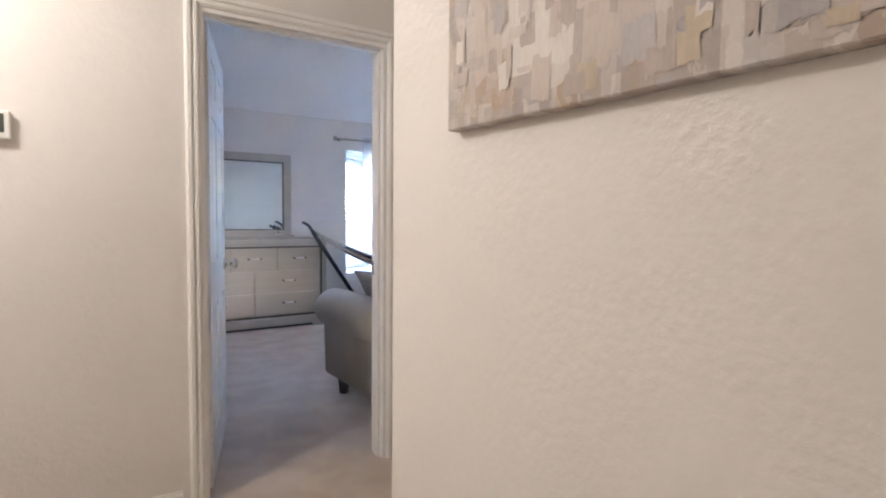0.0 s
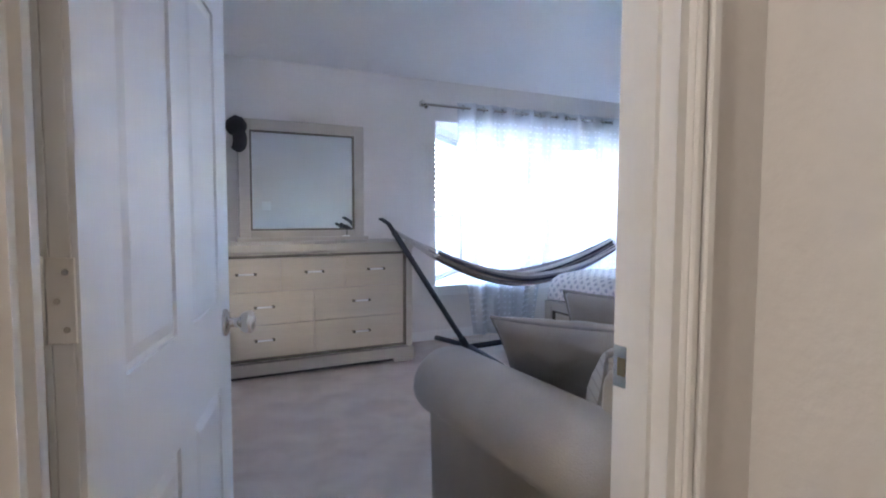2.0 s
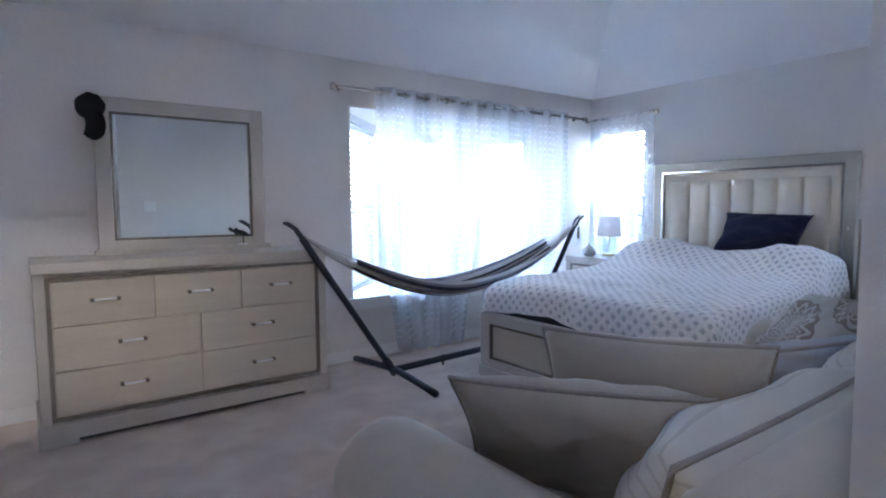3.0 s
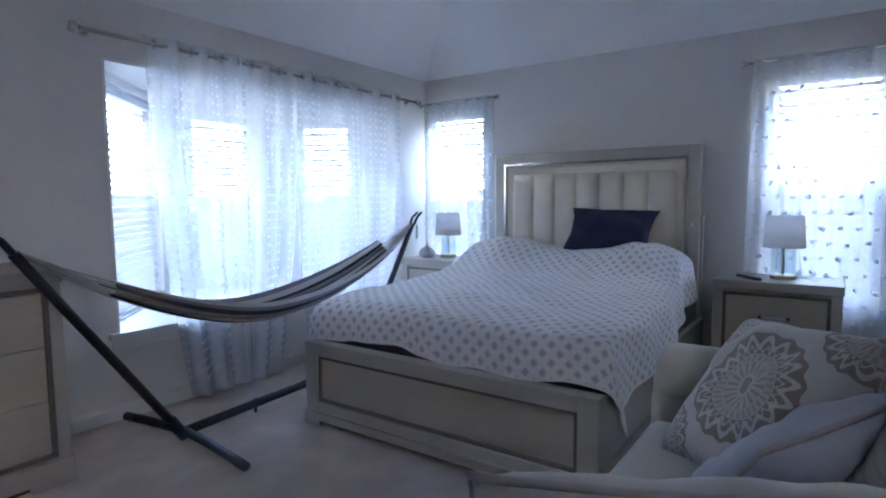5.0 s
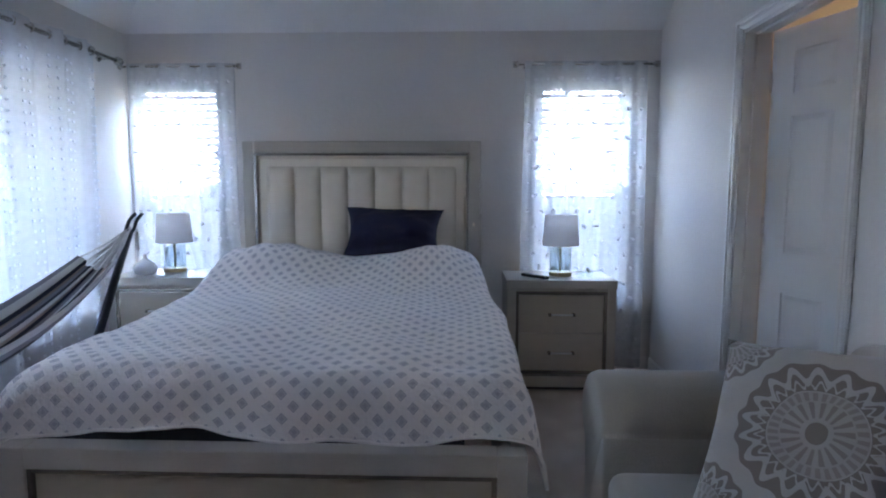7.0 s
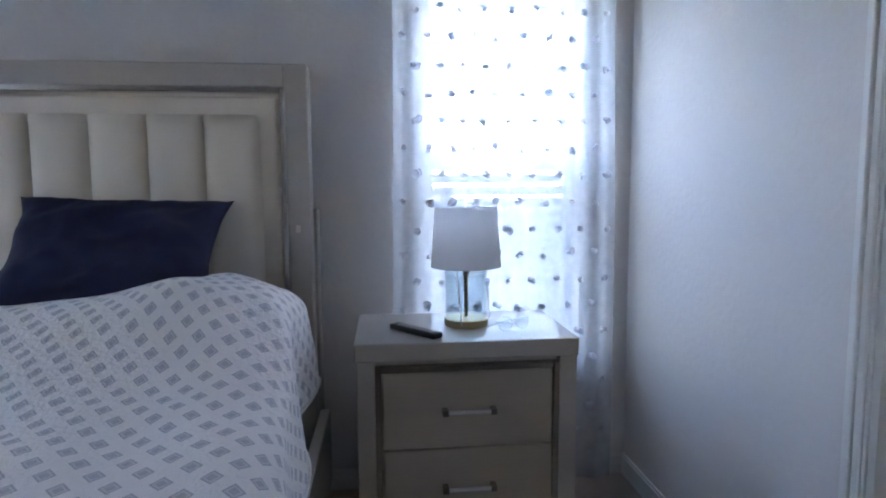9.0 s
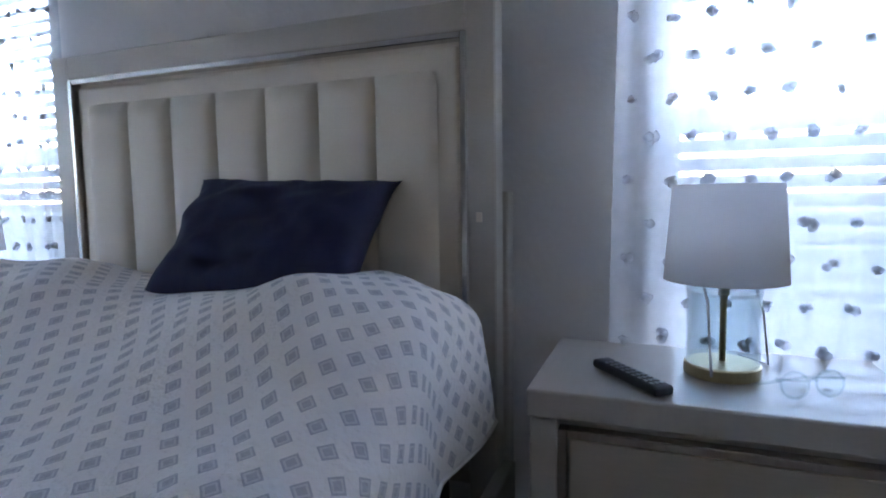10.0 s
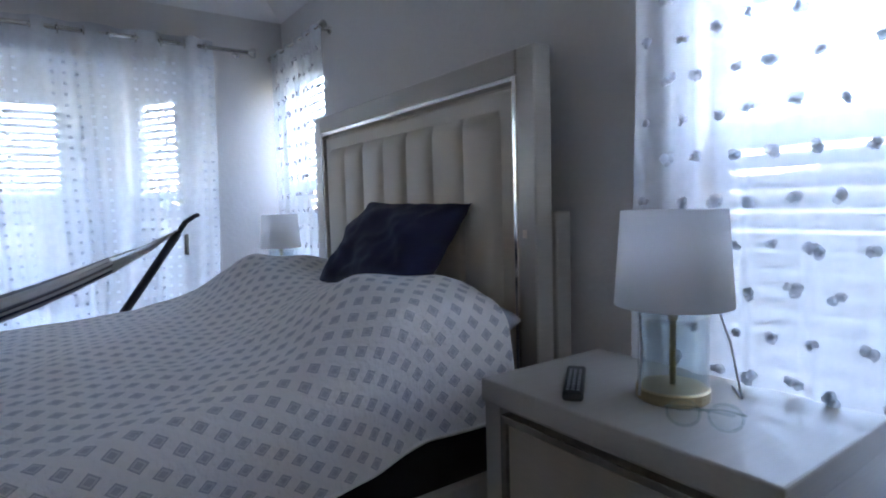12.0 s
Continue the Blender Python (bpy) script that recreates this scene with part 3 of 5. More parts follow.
jamb("trim_hall_jamb", DX0, DX1, DTOP, HALL, SD)
jamb("trim_closet_jamb", CX0, CX1, CTOP, SC, S)
strike = thing("strike_plate", (DX1 - 0.018, SD - 0.03, 0.86), "nickel strike plate let into the door jamb", "strike plate")
part("plate", bx(DX1 - 0.0215, SD - 0.036, 0.885, DX1 - 0.0175, SD + 0.001, 0.955, 0.001, 1), CHROME, strike)
part("latch_hole", bx(DX1 - 0.0225, SD - 0.026, 0.905, DX1 - 0.0212, SD - 0.010, 0.935), BRASS, strike)


def knob_set(parent, x, z, yf, yb):
    for y, s in ((yf, -1), (yb, 1)):
        bm = bmesh.new()
        prof = [(0.032, 0.0), (0.032, 0.004), (0.026, 0.009), (0.011, 0.012), (0.011, 0.032), (0.02, 0.038), (0.027, 0.048), (0.028, 0.058), (0.024, 0.066), (0.012, 0.070), (0.001, 0.071)]
        lathe(0, 0, prof, 24, bm)
        turned(bm, Matrix.Translation((x, y, z)) @ Matrix.Rotation(radians(90 if s < 0 else -90), 4, 'X'))
        part("knob", bm, CHROME, parent, "round satin nickel door knob", True)


def six_panel(name, w, h, pin, angle, label, side):
    """A six-panel door built flat along +x from its hinge, then swung about the pin; side is the y of its far face from the pin."""
    root = thing(name, (0, 0, 0), label, "door")
    t = 0.035
    core = part("slab", bx(0, 0.006, 0, w, t - 0.006, h, 0.002, 1), DOORW, root)
    st, mid = 0.12, 0.105
    rows = [(0.20, 0.765), (0.955, 1.59), (1.69, h - 0.11)]
    bm = bmesh.new()
    pw = (w - 2 * st - mid) / 2
    for y0, y1 in ((0, 0.0062), (t - 0.0062, t)):
        for x0, x1 in ((0, st), (st + pw, st + pw + mid), (w - st, w)):
            bx(x0, y0, 0, x1, y1, h, bm=bm)
        zs = [(0, rows[0][0]), (rows[0][1], rows[1][0]), (rows[1][1], rows[2][0]), (rows[2][1], h)]
        for z0, z1 in zs:
            for x0 in (st, st + pw + mid):
                bx(x0, y0, z0, x0 + pw, y1, z1, bm=bm)
    part("stiles_and_rails", bm, DOORW, root)
    for z0, z1 in rows:
        for x0 in (st, st + pw + mid):
            for y in (0.006, t - 0.006):
                s = -1 if y < t / 2 else 1
                p = bmesh.new()
                a = [(x0 + 0.006, z0 + 0.006), (x0 + pw - 0.006, z0 + 0.006), (x0 + pw - 0.006, z1 - 0.006), (x0 + 0.006, z1 - 0.006)]
                g = 0.03
                b = [(x0 + g, z0 + g), (x0 + pw - g, z0 + g), (x0 + pw - g, z1 - g), (x0 + g, z1 - g)]
                va = [p.verts.new((c[0], y - s * 0.001, c[1])) for c in a]
                vb = [p.verts.new((c[0], y + s * 0.005, c[1])) for c in b]
                p.faces.new(vb)
                p.faces.new(va)
                for k in range(4):
                    p.faces.new((va[k], va[(k + 1) % 4], vb[(k + 1) % 4], vb[k]))
                part("door_panel", p, DOORW, root)
    knob_set(root, w - 0.065, 0.90, 0, t)
    for z in (0.22, 1.07, 1.76):
        h_ = part("hinge", bx(-0.0025, 0.003, z - 0.045, 0.0, t - 0.004, z + 0.045, 0.001, 1), TRIM, root, "white-painted metal hinge")
        y = t + 0.003 if side < 0 else -0.003
        part("hinge_knuckle", tube([(-0.002, y, z - 0.046), (-0.002, y, z + 0.046)], 0.006, 10), TRIM, h_, smooth=True)
        for k in (-0.03, 0.0, 0.03):
            part("hinge_screw", tube([(-0.0026, t * (0.35 if k else 0.6), z + k), (-0.0036, t * (0.35 if k else 0.6), z + k)], 0.0035, 8), CHROME, h_)
    root.matrix_basis = Matrix.Translation(pin) @ Matrix.Rotation(radians(angle), 4, 'Z') @ Matrix.Translation((0.001, side, 0))
    return root


six_panel("door_1", 0.81, 1.945, (DX0 + 0.019, SD + 0.007, 0.012), 73, "white six-panel door standing open into the bedroom", -0.039)
for z in (0.232, 1.082, 1.772):
    tagged(part("jamb_hinge", bx(DX0 + 0.018, SD - 0.034, z - 0.045, DX0 + 0.0205, SD + 0.001, z + 0.045, 0.001, 1), TRIM, None), "white-painted hinge leaf on the door jamb", "hinge", "door hinges")
six_panel("door_2", 0.765, 1.99, (CX1 - 0.02, SC - 0.005, 0.012), 180 + 20, "white six-panel closet door standing ajar", 0.004)


# ---- windows ----
def sash_window(name, w, z0, z1, m, slats=True, screen=True):
    """A white sash window with a blind, built along +x with the room at -y, then placed by m."""
    root = thing(name, (0, 0, 0), "white sash window with horizontal blind slats and bright sky behind", "window", kind="structure")
    f = 0.045
    midz = z0 + (z1 - z0) * 0.515
    bm = bmesh.new()
    for b in ((0, 0.07, z0, f, 0.13, z1), (w - f, 0.07, z0, w, 0.13, z1), (f, 0.07, z0, w - f, 0.13, z0 + f), (f, 0.07, z1 - f, w - f, 0.13, z1)):
        bx(*b, 0.003, 1, bm=bm)
    part("window_frame", bm, TRIM, root)
    part("meeting_rail", bx(f, 0.075, midz - 0.022, w - f, 0.12, midz + 0.022, 0.003, 1), TRIM, root)
    for a, b in ((z0 + f, midz - 0.022), (midz + 0.022, z1 - f)):
        p = part("pane", bx(f, 0.10, a, w - f, 0.104, b), GLASS, root)
        p.visible_shadow = False
    if screen:
        part("insect_screen", bx(f, 0.122, z0 + f, w - f, 0.1225, midz), MESH, root)
    if slats:
        part("headrail", bx(0.012, 0.015, z1 - 0.05, w - 0.012, 0.055, z1 - 0.004, 0.003, 1), SLAT, root)
        me = None
        z = z0 + 0.05
        tilt = Matrix.Rotation(radians(45), 4, 'X')
        while z < z1 - 0.06:
            if me is None:
                me = mesh_of("slat", bx(0.015 - w / 2, -0.024, -0.0013, w / 2 - 0.015, 0.024, 0.0013), SLAT)
            o = new("slat", me)
            o.parent = root
            o.matrix_basis = Matrix.Translation((w / 2, 0.038, z)) @ tilt
            z += 0.047
        for x in (0.12, w - 0.12):
            part("ladder_cord", tube([(x, 0.012, z0 + 0.03), (x, 0.012, z1 - 0.03)], 0.0012, 5), CORD, root)
        part("bottom_rail", bx(0.015, 0.014, z0 + 0.005, w - 0.015, 0.060, z0 + 0.026, 0.003, 1), SLAT, root)
    root.matrix_basis = m
    return root


def facing(x, y, deg):
    return Matrix.Translation((x, y, 0)) @ Matrix.Rotation(radians(deg), 4, 'Z')


sash_window("window_1", W1[1] - W1[0], W1[2], W1[3], facing(E + 0.01, W1[1], -90))
sash_window("window_2", W2[1] - W2[0], W2[2], W2[3], facing(E + 0.01, W2[1], -90))
for k, (y0, y1, z0, z1) in enumerate((W1, W2)):
    solid("sill_%d" % (k + 1), bx(E - 0.035, y0 - 0.04, z0 - 0.025, E + 0.08, y1 + 0.04, z0, 0.005), TRIM, "white painted window sill", "window sill", "structure")
    solid("apron_%d" % (k + 1), bx(E - 0.014, y0 - 0.02, z0 - 0.085, E, y1 + 0.02, z0 - 0.026, 0.004), TRIM, "white moulding under the window sill", "trim", "structure")

# the bay: two slanted sides and a back
BY, LIN, RIN = 8.28, 0.85, 0.475
bl, br = (BX0 + LIN, BY), (BX1 - RIN, BY)


def bay_side(name, p, q, win):
    """A bay wall from p to q (room on its right hand side) with one window in it."""
    v = Vector((q[0] - p[0], q[1] - p[1]))
    ln = v.length
    m = facing(p[0], p[1], math.degrees(math.atan2(v.y, v.x)))
    a, b = win
    bm = bmesh.new()
    for c in ((0, 0, 0, a, 0.15, 2.2), (b, 0, 0, ln, 0.15, 2.2), (a, 0, 0, b, 0.15, BZ0 + 0.02), (a, 0, BZ1 - 0.06, b, 0.15, 2.2)):
        bx(*c, bm=bm)
    turned(bm, m)
    solid(name, bm, TRIM, "white painted wall of the bay window", "wall", "structure")
    return m @ Matrix.Translation((a, 0.01, 0)), b - a


left_side, right_side = math.hypot(LIN, BY - N - 0.16), math.hypot(RIN, BY - N - 0.16)
m, w = bay_side("wall_bay_left", (BX0, N + 0.16), bl, (0.05, left_side - 0.12))
sash_window("window_3", w, BZ0 + 0.02, BZ1 - 0.06, m)
m, w = bay_side("wall_bay_back", bl, br, (0.25, br[0] - bl[0] - 0.27))
sash_window("window_4", w, BZ0 + 0.02, BZ1 - 0.06, m)
m, w = bay_side("wall_bay_right", br, (BX1, N + 0.16), (0.15, right_side - 0.30))
sash_window("window_5", w, BZ0 + 0.02, BZ1 - 0.06, m)


def bay_plate(z0, z1, y0):
    bm = bmesh.new()
    pts = [(BX0 - 0.05, y0), (BX1 + 0.05, y0), (BX1 + 0.05, N + 0.165), (BX1 + 0.17, N + 0.17), (br[0] + 0.12, BY + 0.14), (bl[0] - 0.12, BY + 0.14), (BX0 - 0.17, N + 0.17), (BX0 - 0.05, N + 0.165)]
    lo = [bm.verts.new((x, y, z0)) for x, y in pts]
    hi = [bm.verts.new((x, y, z1)) for x, y in pts]
    bm.faces.new(lo)
    bm.faces.new(hi)
    for k in range(8):
        bm.faces.new((lo[k], lo[(k + 1) % 8], hi[(k + 1) % 8], hi[k]))
    return bm


solid("sill_bay", bay_plate(BZ0 - 0.03, BZ0 + 0.004, N - 0.035), TRIM, "deep white sill of the bay window", "window sill", "structure")
solid("apron_bay", bx(BX0 - 0.03, N - 0.014, BZ0 - 0.09, BX1 + 0.03, N, BZ0 - 0.031, 0.004), TRIM, "white moulding under the bay sill", "trim", "structure")
solid("ceiling_bay", bay_plate(BZ1 + 0.004, BZ1 + 0.1, N + 0.161), CEIL, "white ceiling of the bay", "ceiling", "structure")
bm = bmesh.new()
for b in ((BX0 - 0.003, N - 0.003, BZ0 + 0.005, BX0 + 0.012, N + 0.162, BZ1), (BX1 - 0.012, N - 0.003, BZ0 + 0.005, BX1 + 0.003, N + 0.162, BZ1), (BX0 + 0.012, N - 0.003, BZ1 - 0.012, BX1 - 0.012, N + 0.162, BZ1 + 0.003)):
    bx(*b, bm=bm)
solid("trim_bay_lining", bm, TRIM, "white lining of the bay opening", "trim", "structure")

# ---- outside ----
bm = bmesh.new()
bmesh.ops.create_grid(bm, x_segments=8, y_segments=8, size=400)
turned(bm, Matrix.Translation((0, 0, -0.45)))
solid("ground", bm, GRASS, "dull green lawn outside the windows", "ground", "structure")


def neighbour(x, y, wx, wy, h, label):
    root = thing("house", (x, y, -0.45), label, "house", "houses beyond the windows")
    part("wall", bx(x - wx / 2, y - wy / 2, -0.45, x + wx / 2, y + wy / 2, h), SIDING, root)
    bm = bmesh.new()
    o = 0.4
    lo = [bm.verts.new((x + a * (wx / 2 + o), y + b * (wy / 2 + o), h)) for a, b in ((-1, -1), (1, -1), (1, 1), (-1, 1))]
    ridge = [bm.verts.new((x - wx * 0.22, y, h + 1.6)), bm.verts.new((x + wx * 0.22, y, h + 1.6))]
    bm.faces.new(lo)
    bm.faces.new((lo[0], lo[1], ridge[1], ridge[0]))
    bm.faces.new((lo[2], lo[3], ridge[0], ridge[1]))
    bm.faces.new((lo[1], lo[2], ridge[1]))
    bm.faces.new((lo[3], lo[0], ridge[0]))
    part("roof", bm, ROOFM, root, "grey shingle hip roof")


neighbour(30, 9, 10, 14, 1.2, "grey-sided house with shingle roof seen through blinds")
neighbour(3.5, 36, 16, 9, 1.0, "low grey house with shingle roof behind the bay")


# ---- curtains ----
def rod(name, a, b, r, label, wall_dir, finial=0.03):
    root = thing(name, a, label, "curtain rod")
    part("bar", tube([a, b], r, 10), CHROME, root, smooth=True)
    va, vb, d = Vector(a), Vector(b), Vector(wall_dir)
    ax = (vb - va).normalized()
    for p, s in ((va, -1), (vb, 1)):
        bm = tube([p, p + ax * s * 0.012, p + ax * s * 0.02, p + ax * s * 0.045, p + ax * s * 0.05], [r, r * 1.3, finial * 0.7, finial * 0.7, r], 10)
        part("finial", bm, CHROME, root, smooth=True)
        q = p - ax * s * 0.05
        bm = tube([q, q + d], r * 0.7, 8)
        tube([q + d * 0.94, q + d], 0.022, 12, bm)
        part("bracket", bm, CHROME, root, smooth=True)
    return root


RY = N - 0.085
rod("curtain_rod", (3.22, RY, 2.105), (6.0, RY, 2.105), 0.013, "polished nickel curtain rod above the bay window", (0, 0.085, 0), 0.04)
rod("curtain_rod", (E - 0.08, 6.50, 2.10), (E - 0.08, 7.27, 2.10), 0.008, "thin nickel rod above the corner window", (0.08, 0, 0))
rod("curtain_rod", (E - 0.08, 3.68, 2.10), (E - 0.08, 4.555, 2.10), 0.008, "thin nickel rod above the bedside window", (0.08, 0, 0))


def drape(root, x0, x1, top, bottom, amp, waves, base, along, tufts, size, mat, seed, flare=0.0, name="cloth"):
    """A hanging sheer from x0 to x1 along an axis; base is the plane it hangs in."""
    ln = x1 - x0

    def place(a, z, lift=0.0):
        k = (top - z) / (top - bottom)
        ph = a * waves * math.tau
        off = amp * (math.sin(ph + seed) + 0.35 * math.sin(2.3 * ph + 1.7 * seed + 1.5 * k)) * (0.75 + 0.5 * k)
        off += 0.012 * noise.noise(Vector((a * 5 + seed, z * 1.5, 0)))
        s = x0 + ln * (a + flare * k * k * (a - 0.5)) + 0.01 * math.sin(3 * k + a * 9 + seed)
        if along == 'x':
            return Vector((s, base + off - lift, z))
        return Vector((base + off - lift, s, z))

    cl = part(name, sheet_mesh(lambda i, j: (place(i, bottom + (top - bottom) * j), (i * ln, j * (top - bottom))), max(40, int(waves * 12)), 24), mat, root, "sheer white voile")
    return cl, place


def tuft(bm, c, r, seed, flat=0.6, along='x'):
    """One small fuzzy tuft: a clump of ragged blobs."""
    rnd = random.Random(seed)
    for k in range(4):
        own = bmesh.new()
        bmesh.ops.create_icosphere(own, subdivisions=2, radius=1.0)
        d = Vector((rnd.uniform(-1, 1), rnd.uniform(-1, 1), rnd.uniform(-0.7, 0.7))) * r * 0.6
        q = r * rnd.uniform(0.45, 0.7)
        for v in own.verts:
            v.co = v.co * q * (1 + 0.5 * noise.noise(v.co * 2.5 + Vector((seed * 50, k, 0)))) + d
            if along == 'x':
                v.co.y *= flat
            else:
                v.co.x *= flat
            v.co += c
        tmp = bpy.data.meshes.new("tmp")
        own.to_mesh(tmp)
        own.free()
        bm.from_mesh(tmp)
        bpy.data.meshes.remove(tmp)


def tufted_curtain(y0, y1, label, seed):
    root = thing("curtain", (E - 0.08, (y0 + y1) / 2, 0.03), label, "curtain", "curtains on the bed wall")
    cl, place = drape(root, y0, y1, 2.12, 0.03, 0.011, 5.5, E - 0.085, 'y', 0, 0, SHEERN, seed)
    rnd = random.Random(int(seed * 10))
    row, z = 0, 2.0
    while z > 0.12:
        for k in range(9):
            a = (k + 0.5 + (0.5 if row % 2 else 0)) / 9.4
            if a > 0.99:
                continue
            b = bmesh.new()
            zz = z + rnd.uniform(-0.008, 0.008)
            c = place(a, zz, 0.006)
            tuft(b, c, 0.0155 * rnd.uniform(0.8, 1.2), rnd.random(), 0.55, 'y')
            part("tuft", b, POM, cl, smooth=True)
        z -= 0.098
        row += 1
    return root


tufted_curtain(6.49, 7.24, "white sheer rod-pocket curtain with grey fluffy tufts", 0.7)
tufted_curtain(3.70, 4.535, "white sheer curtain with grey tufts behind the bedside lamp", 2.1)


def eyelet_curtain(x0, x1, seed, waves, flare, label):
    root = thing("curtain", ((x0 + x1) / 2, RY, 0.02), label, "curtain", "curtains at the bay")
    cl, place = drape(root, x0, x1, 2.15, 0.02, 0.030, waves, RY - 0.002, 'x', 0, 0, SHEER, seed, flare)
    bm = bmesh.new()
    rnd = random.Random(3)
    cols = int((x1 - x0) / 0.052)
    for c in range(cols):
        if c % 7 in (5, 6):
            continue
        z = 1.99
        while z > 0.1:
            p = place((c + 0.5) / cols, z, 0.004)
            bx(p.x - 0.009, p.y - 0.003, p.z - 0.007, p.x + 0.009, p.y + 0.003, p.z + 0.007, bm=bm)
            z -= 0.056
    tagged(part("woven_dots", bm, DOTS, cl, "rows of small woven white dots"), kind="stuff")
    n = int(waves * 2)
    for k in range(n):
        x = x0 + (x1 - x0) * (k + 0.5) / n
        pts = [(x + 0.006 * math.sin(k), RY + 0.024 * math.cos(a * math.tau / 14), 2.105 + 0.024 * math.sin(a * math.tau / 14)) for a in range(15)]
        part("eyelet", tube(pts, 0.005, 6, caps=False), CHROME, root, "nickel eyelet ring", True)
    return root


eyelet_curtain(3.545, 4.62, 0.4, 5, -0.38, "white sheer eyelet curtain with woven dots")
eyelet_curtain(4.60, 5.81, 1.9, 5, -0.15, "white sheer eyelet curtain drawn across the bay")


# ---- dresser and mirror ----
def bar_handle(parent, p, axis, out, ln=0.13):
    """Two square feet and a bar between them."""
    p, a, o = Vector(p), Vector(axis), Vector(out)
    h = part("handle", tube([p - a * ln / 2 + o * 0.026, p + a * ln / 2 + o * 0.026], 0.0062, 8), CERAM, parent, "pale bar handle on silver feet", True)
    for s in (-1, 1):
        c = p + a * s * ln * 0.46
        q = c + o * 0.034
        d = a * 0.009 + Vector((0, 0, 0.009))
        lo = [min(c[i], q[i]) - abs(d[i]) for i in range(3)]
        hi = [max(c[i], q[i]) + abs(d[i]) for i in range(3)]
        part("handle_foot", bx(*lo, *hi, 0.002, 1), LEAFT, h)


def dresser(x0, x1, y0, y1, h):
    root = thing("dresser", ((x0 + x1) / 2, (y0 + y1) / 2, 0), "whitewashed seven-drawer dresser with silver trim", "dresser")
    f = 0.05
    bm = bx(x0, y0, 0.06, x0 + f, y1, h - 0.055, 0.004)
    bx(x1 - f, y0, 0.06, x1, y1, h - 0.055, 0.004, bm=bm)
    bx(x0 + f, y0 + 0.03, 0.10, x1 - f, y1, h - 0.055, bm=bm)
    part("body", bm, WASH, root)
    part("top", bx(x0 - 0.008, y0 - 0.008, h - 0.056, x1 + 0.008, y1, h, 0.005), WASH, root)
    part("plinth", bx(x0 - 0.012, y0 - 0.012, 0.03, x1 + 0.012, y1, 0.115, 0.004), WASH, root)
    for a, b in ((x0 - 0.012, x0 + 0.16), (x1 - 0.16, x1 + 0.012)):
        part("foot", bx(a, y0 - 0.010, 0.0, b, y1 - 0.02, 0.031), WASH, root)
    # dark strip between the feet: the shade under the plinth, put in as colour
    part("painted_gap_shade", bx(x0 + 0.16, y0 + 0.02, 0.004, x1 - 0.16, y0 + 0.05, 0.03), DARKW_SHADE, root)
    t = 0.018
    zi0, zi1 = 0.125, h - 0.075
    bm = bmesh.new()
    for b in ((x0 + f, y0 - 0.001, zi0, x0 + f + t, y0 + 0.03, zi1), (x1 - f - t, y0 - 0.001, zi0, x1 - f, y0 + 0.03, zi1), (x0 + f + t, y0 - 0.001, zi1 - t, x1 - f - t, y0 + 0.03, zi1), (x0 + f + t, y0 - 0.001, zi0, x1 - f - t, y0 + 0.03, zi0 + t)):
        bx(*b, 0.002, 1, bm=bm)
    part("silver_trim", bm, LEAFT, root, "silver leaf moulding, coloured dark like the dim room it mirrors")
    xa, xb = x0 + f + t + 0.003, x1 - f - t - 0.003
    za, zb = zi0 + t + 0.003, zi1 - t - 0.003
    dz = (zb - za) / 3
    for r in range(3):
        n = 3 if r == 2 else 2
        for c in range(n):
            w = (xb - xa) / n
            a, b = xa + c * w, xa + (c + 1) * w
            d = part("drawer", bx(a + 0.002, y0 + 0.006, za + r * dz + 0.002, b - 0.002, y0 + 0.03, za + (r + 1) * dz - 0.002, 0.002, 1), WASHX, root)
            bar_handle(d, ((a + b) / 2, y0 + 0.006, za + (r + 0.55) * dz), (1, 0, 0), (0, -1, 0))


dresser(1.33, 2.885, 6.75, 7.28, 0.94)


def framed_mirror(x0, x1, z0, z1, y0, y1):
    root = thing("mirror", ((x0 + x1) / 2, y1, z0), "large mirror in a whitewashed frame standing on the dresser", "mirror")
    f = 0.082
    bm = bmesh.new()
    for b in ((x0, y0, z0, x0 + f, y1, z1), (x1 - f, y0, z0, x1, y1, z1), (x0 + f, y0, z1 - f, x1 - f, y1, z1), (x0 + f, y0, z0, x1 - f, y1, z0 + f)):
        bx(*b, 0.004, 1, bm=bm)
    part("frame", bm, WASH, root)
    part("base_ledge", bx(x0 - 0.02, y0 - 0.02, z0, x1 + 0.03, y1, z0 + 0.03, 0.004), WASH, root)
    bm = bmesh.new()
    t = 0.014
    for b in ((x0 + f, y0 + 0.002, z0 + f, x0 + f + t, y1 - 0.01, z1 - f), (x1 - f - t, y0 + 0.002, z0 + f, x1 - f, y1 - 0.01, z1 - f), (x0 + f + t, y0 + 0.002, z1 - f - t, x1 - f - t, y1 - 0.01, z1 - f), (x0 + f + t, y0 + 0.002, z0 + f, x1 - f - t, y1 - 0.01, z0 + f + t)):
        bx(*b, 0.002, 1, bm=bm)
    part("silver_trim", bm, LEAFT, root)
    part("mirror_glass", bx(x0 + f + t - 0.002, y0 + 0.014, z0 + f + t - 0.002, x1 - f - t + 0.002, y0 + 0.02, z1 - f - t + 0.002), MIRROR, root)


framed_mirror(1.655, 2.628, 0.942, 1.857, 7.135, 7.185)

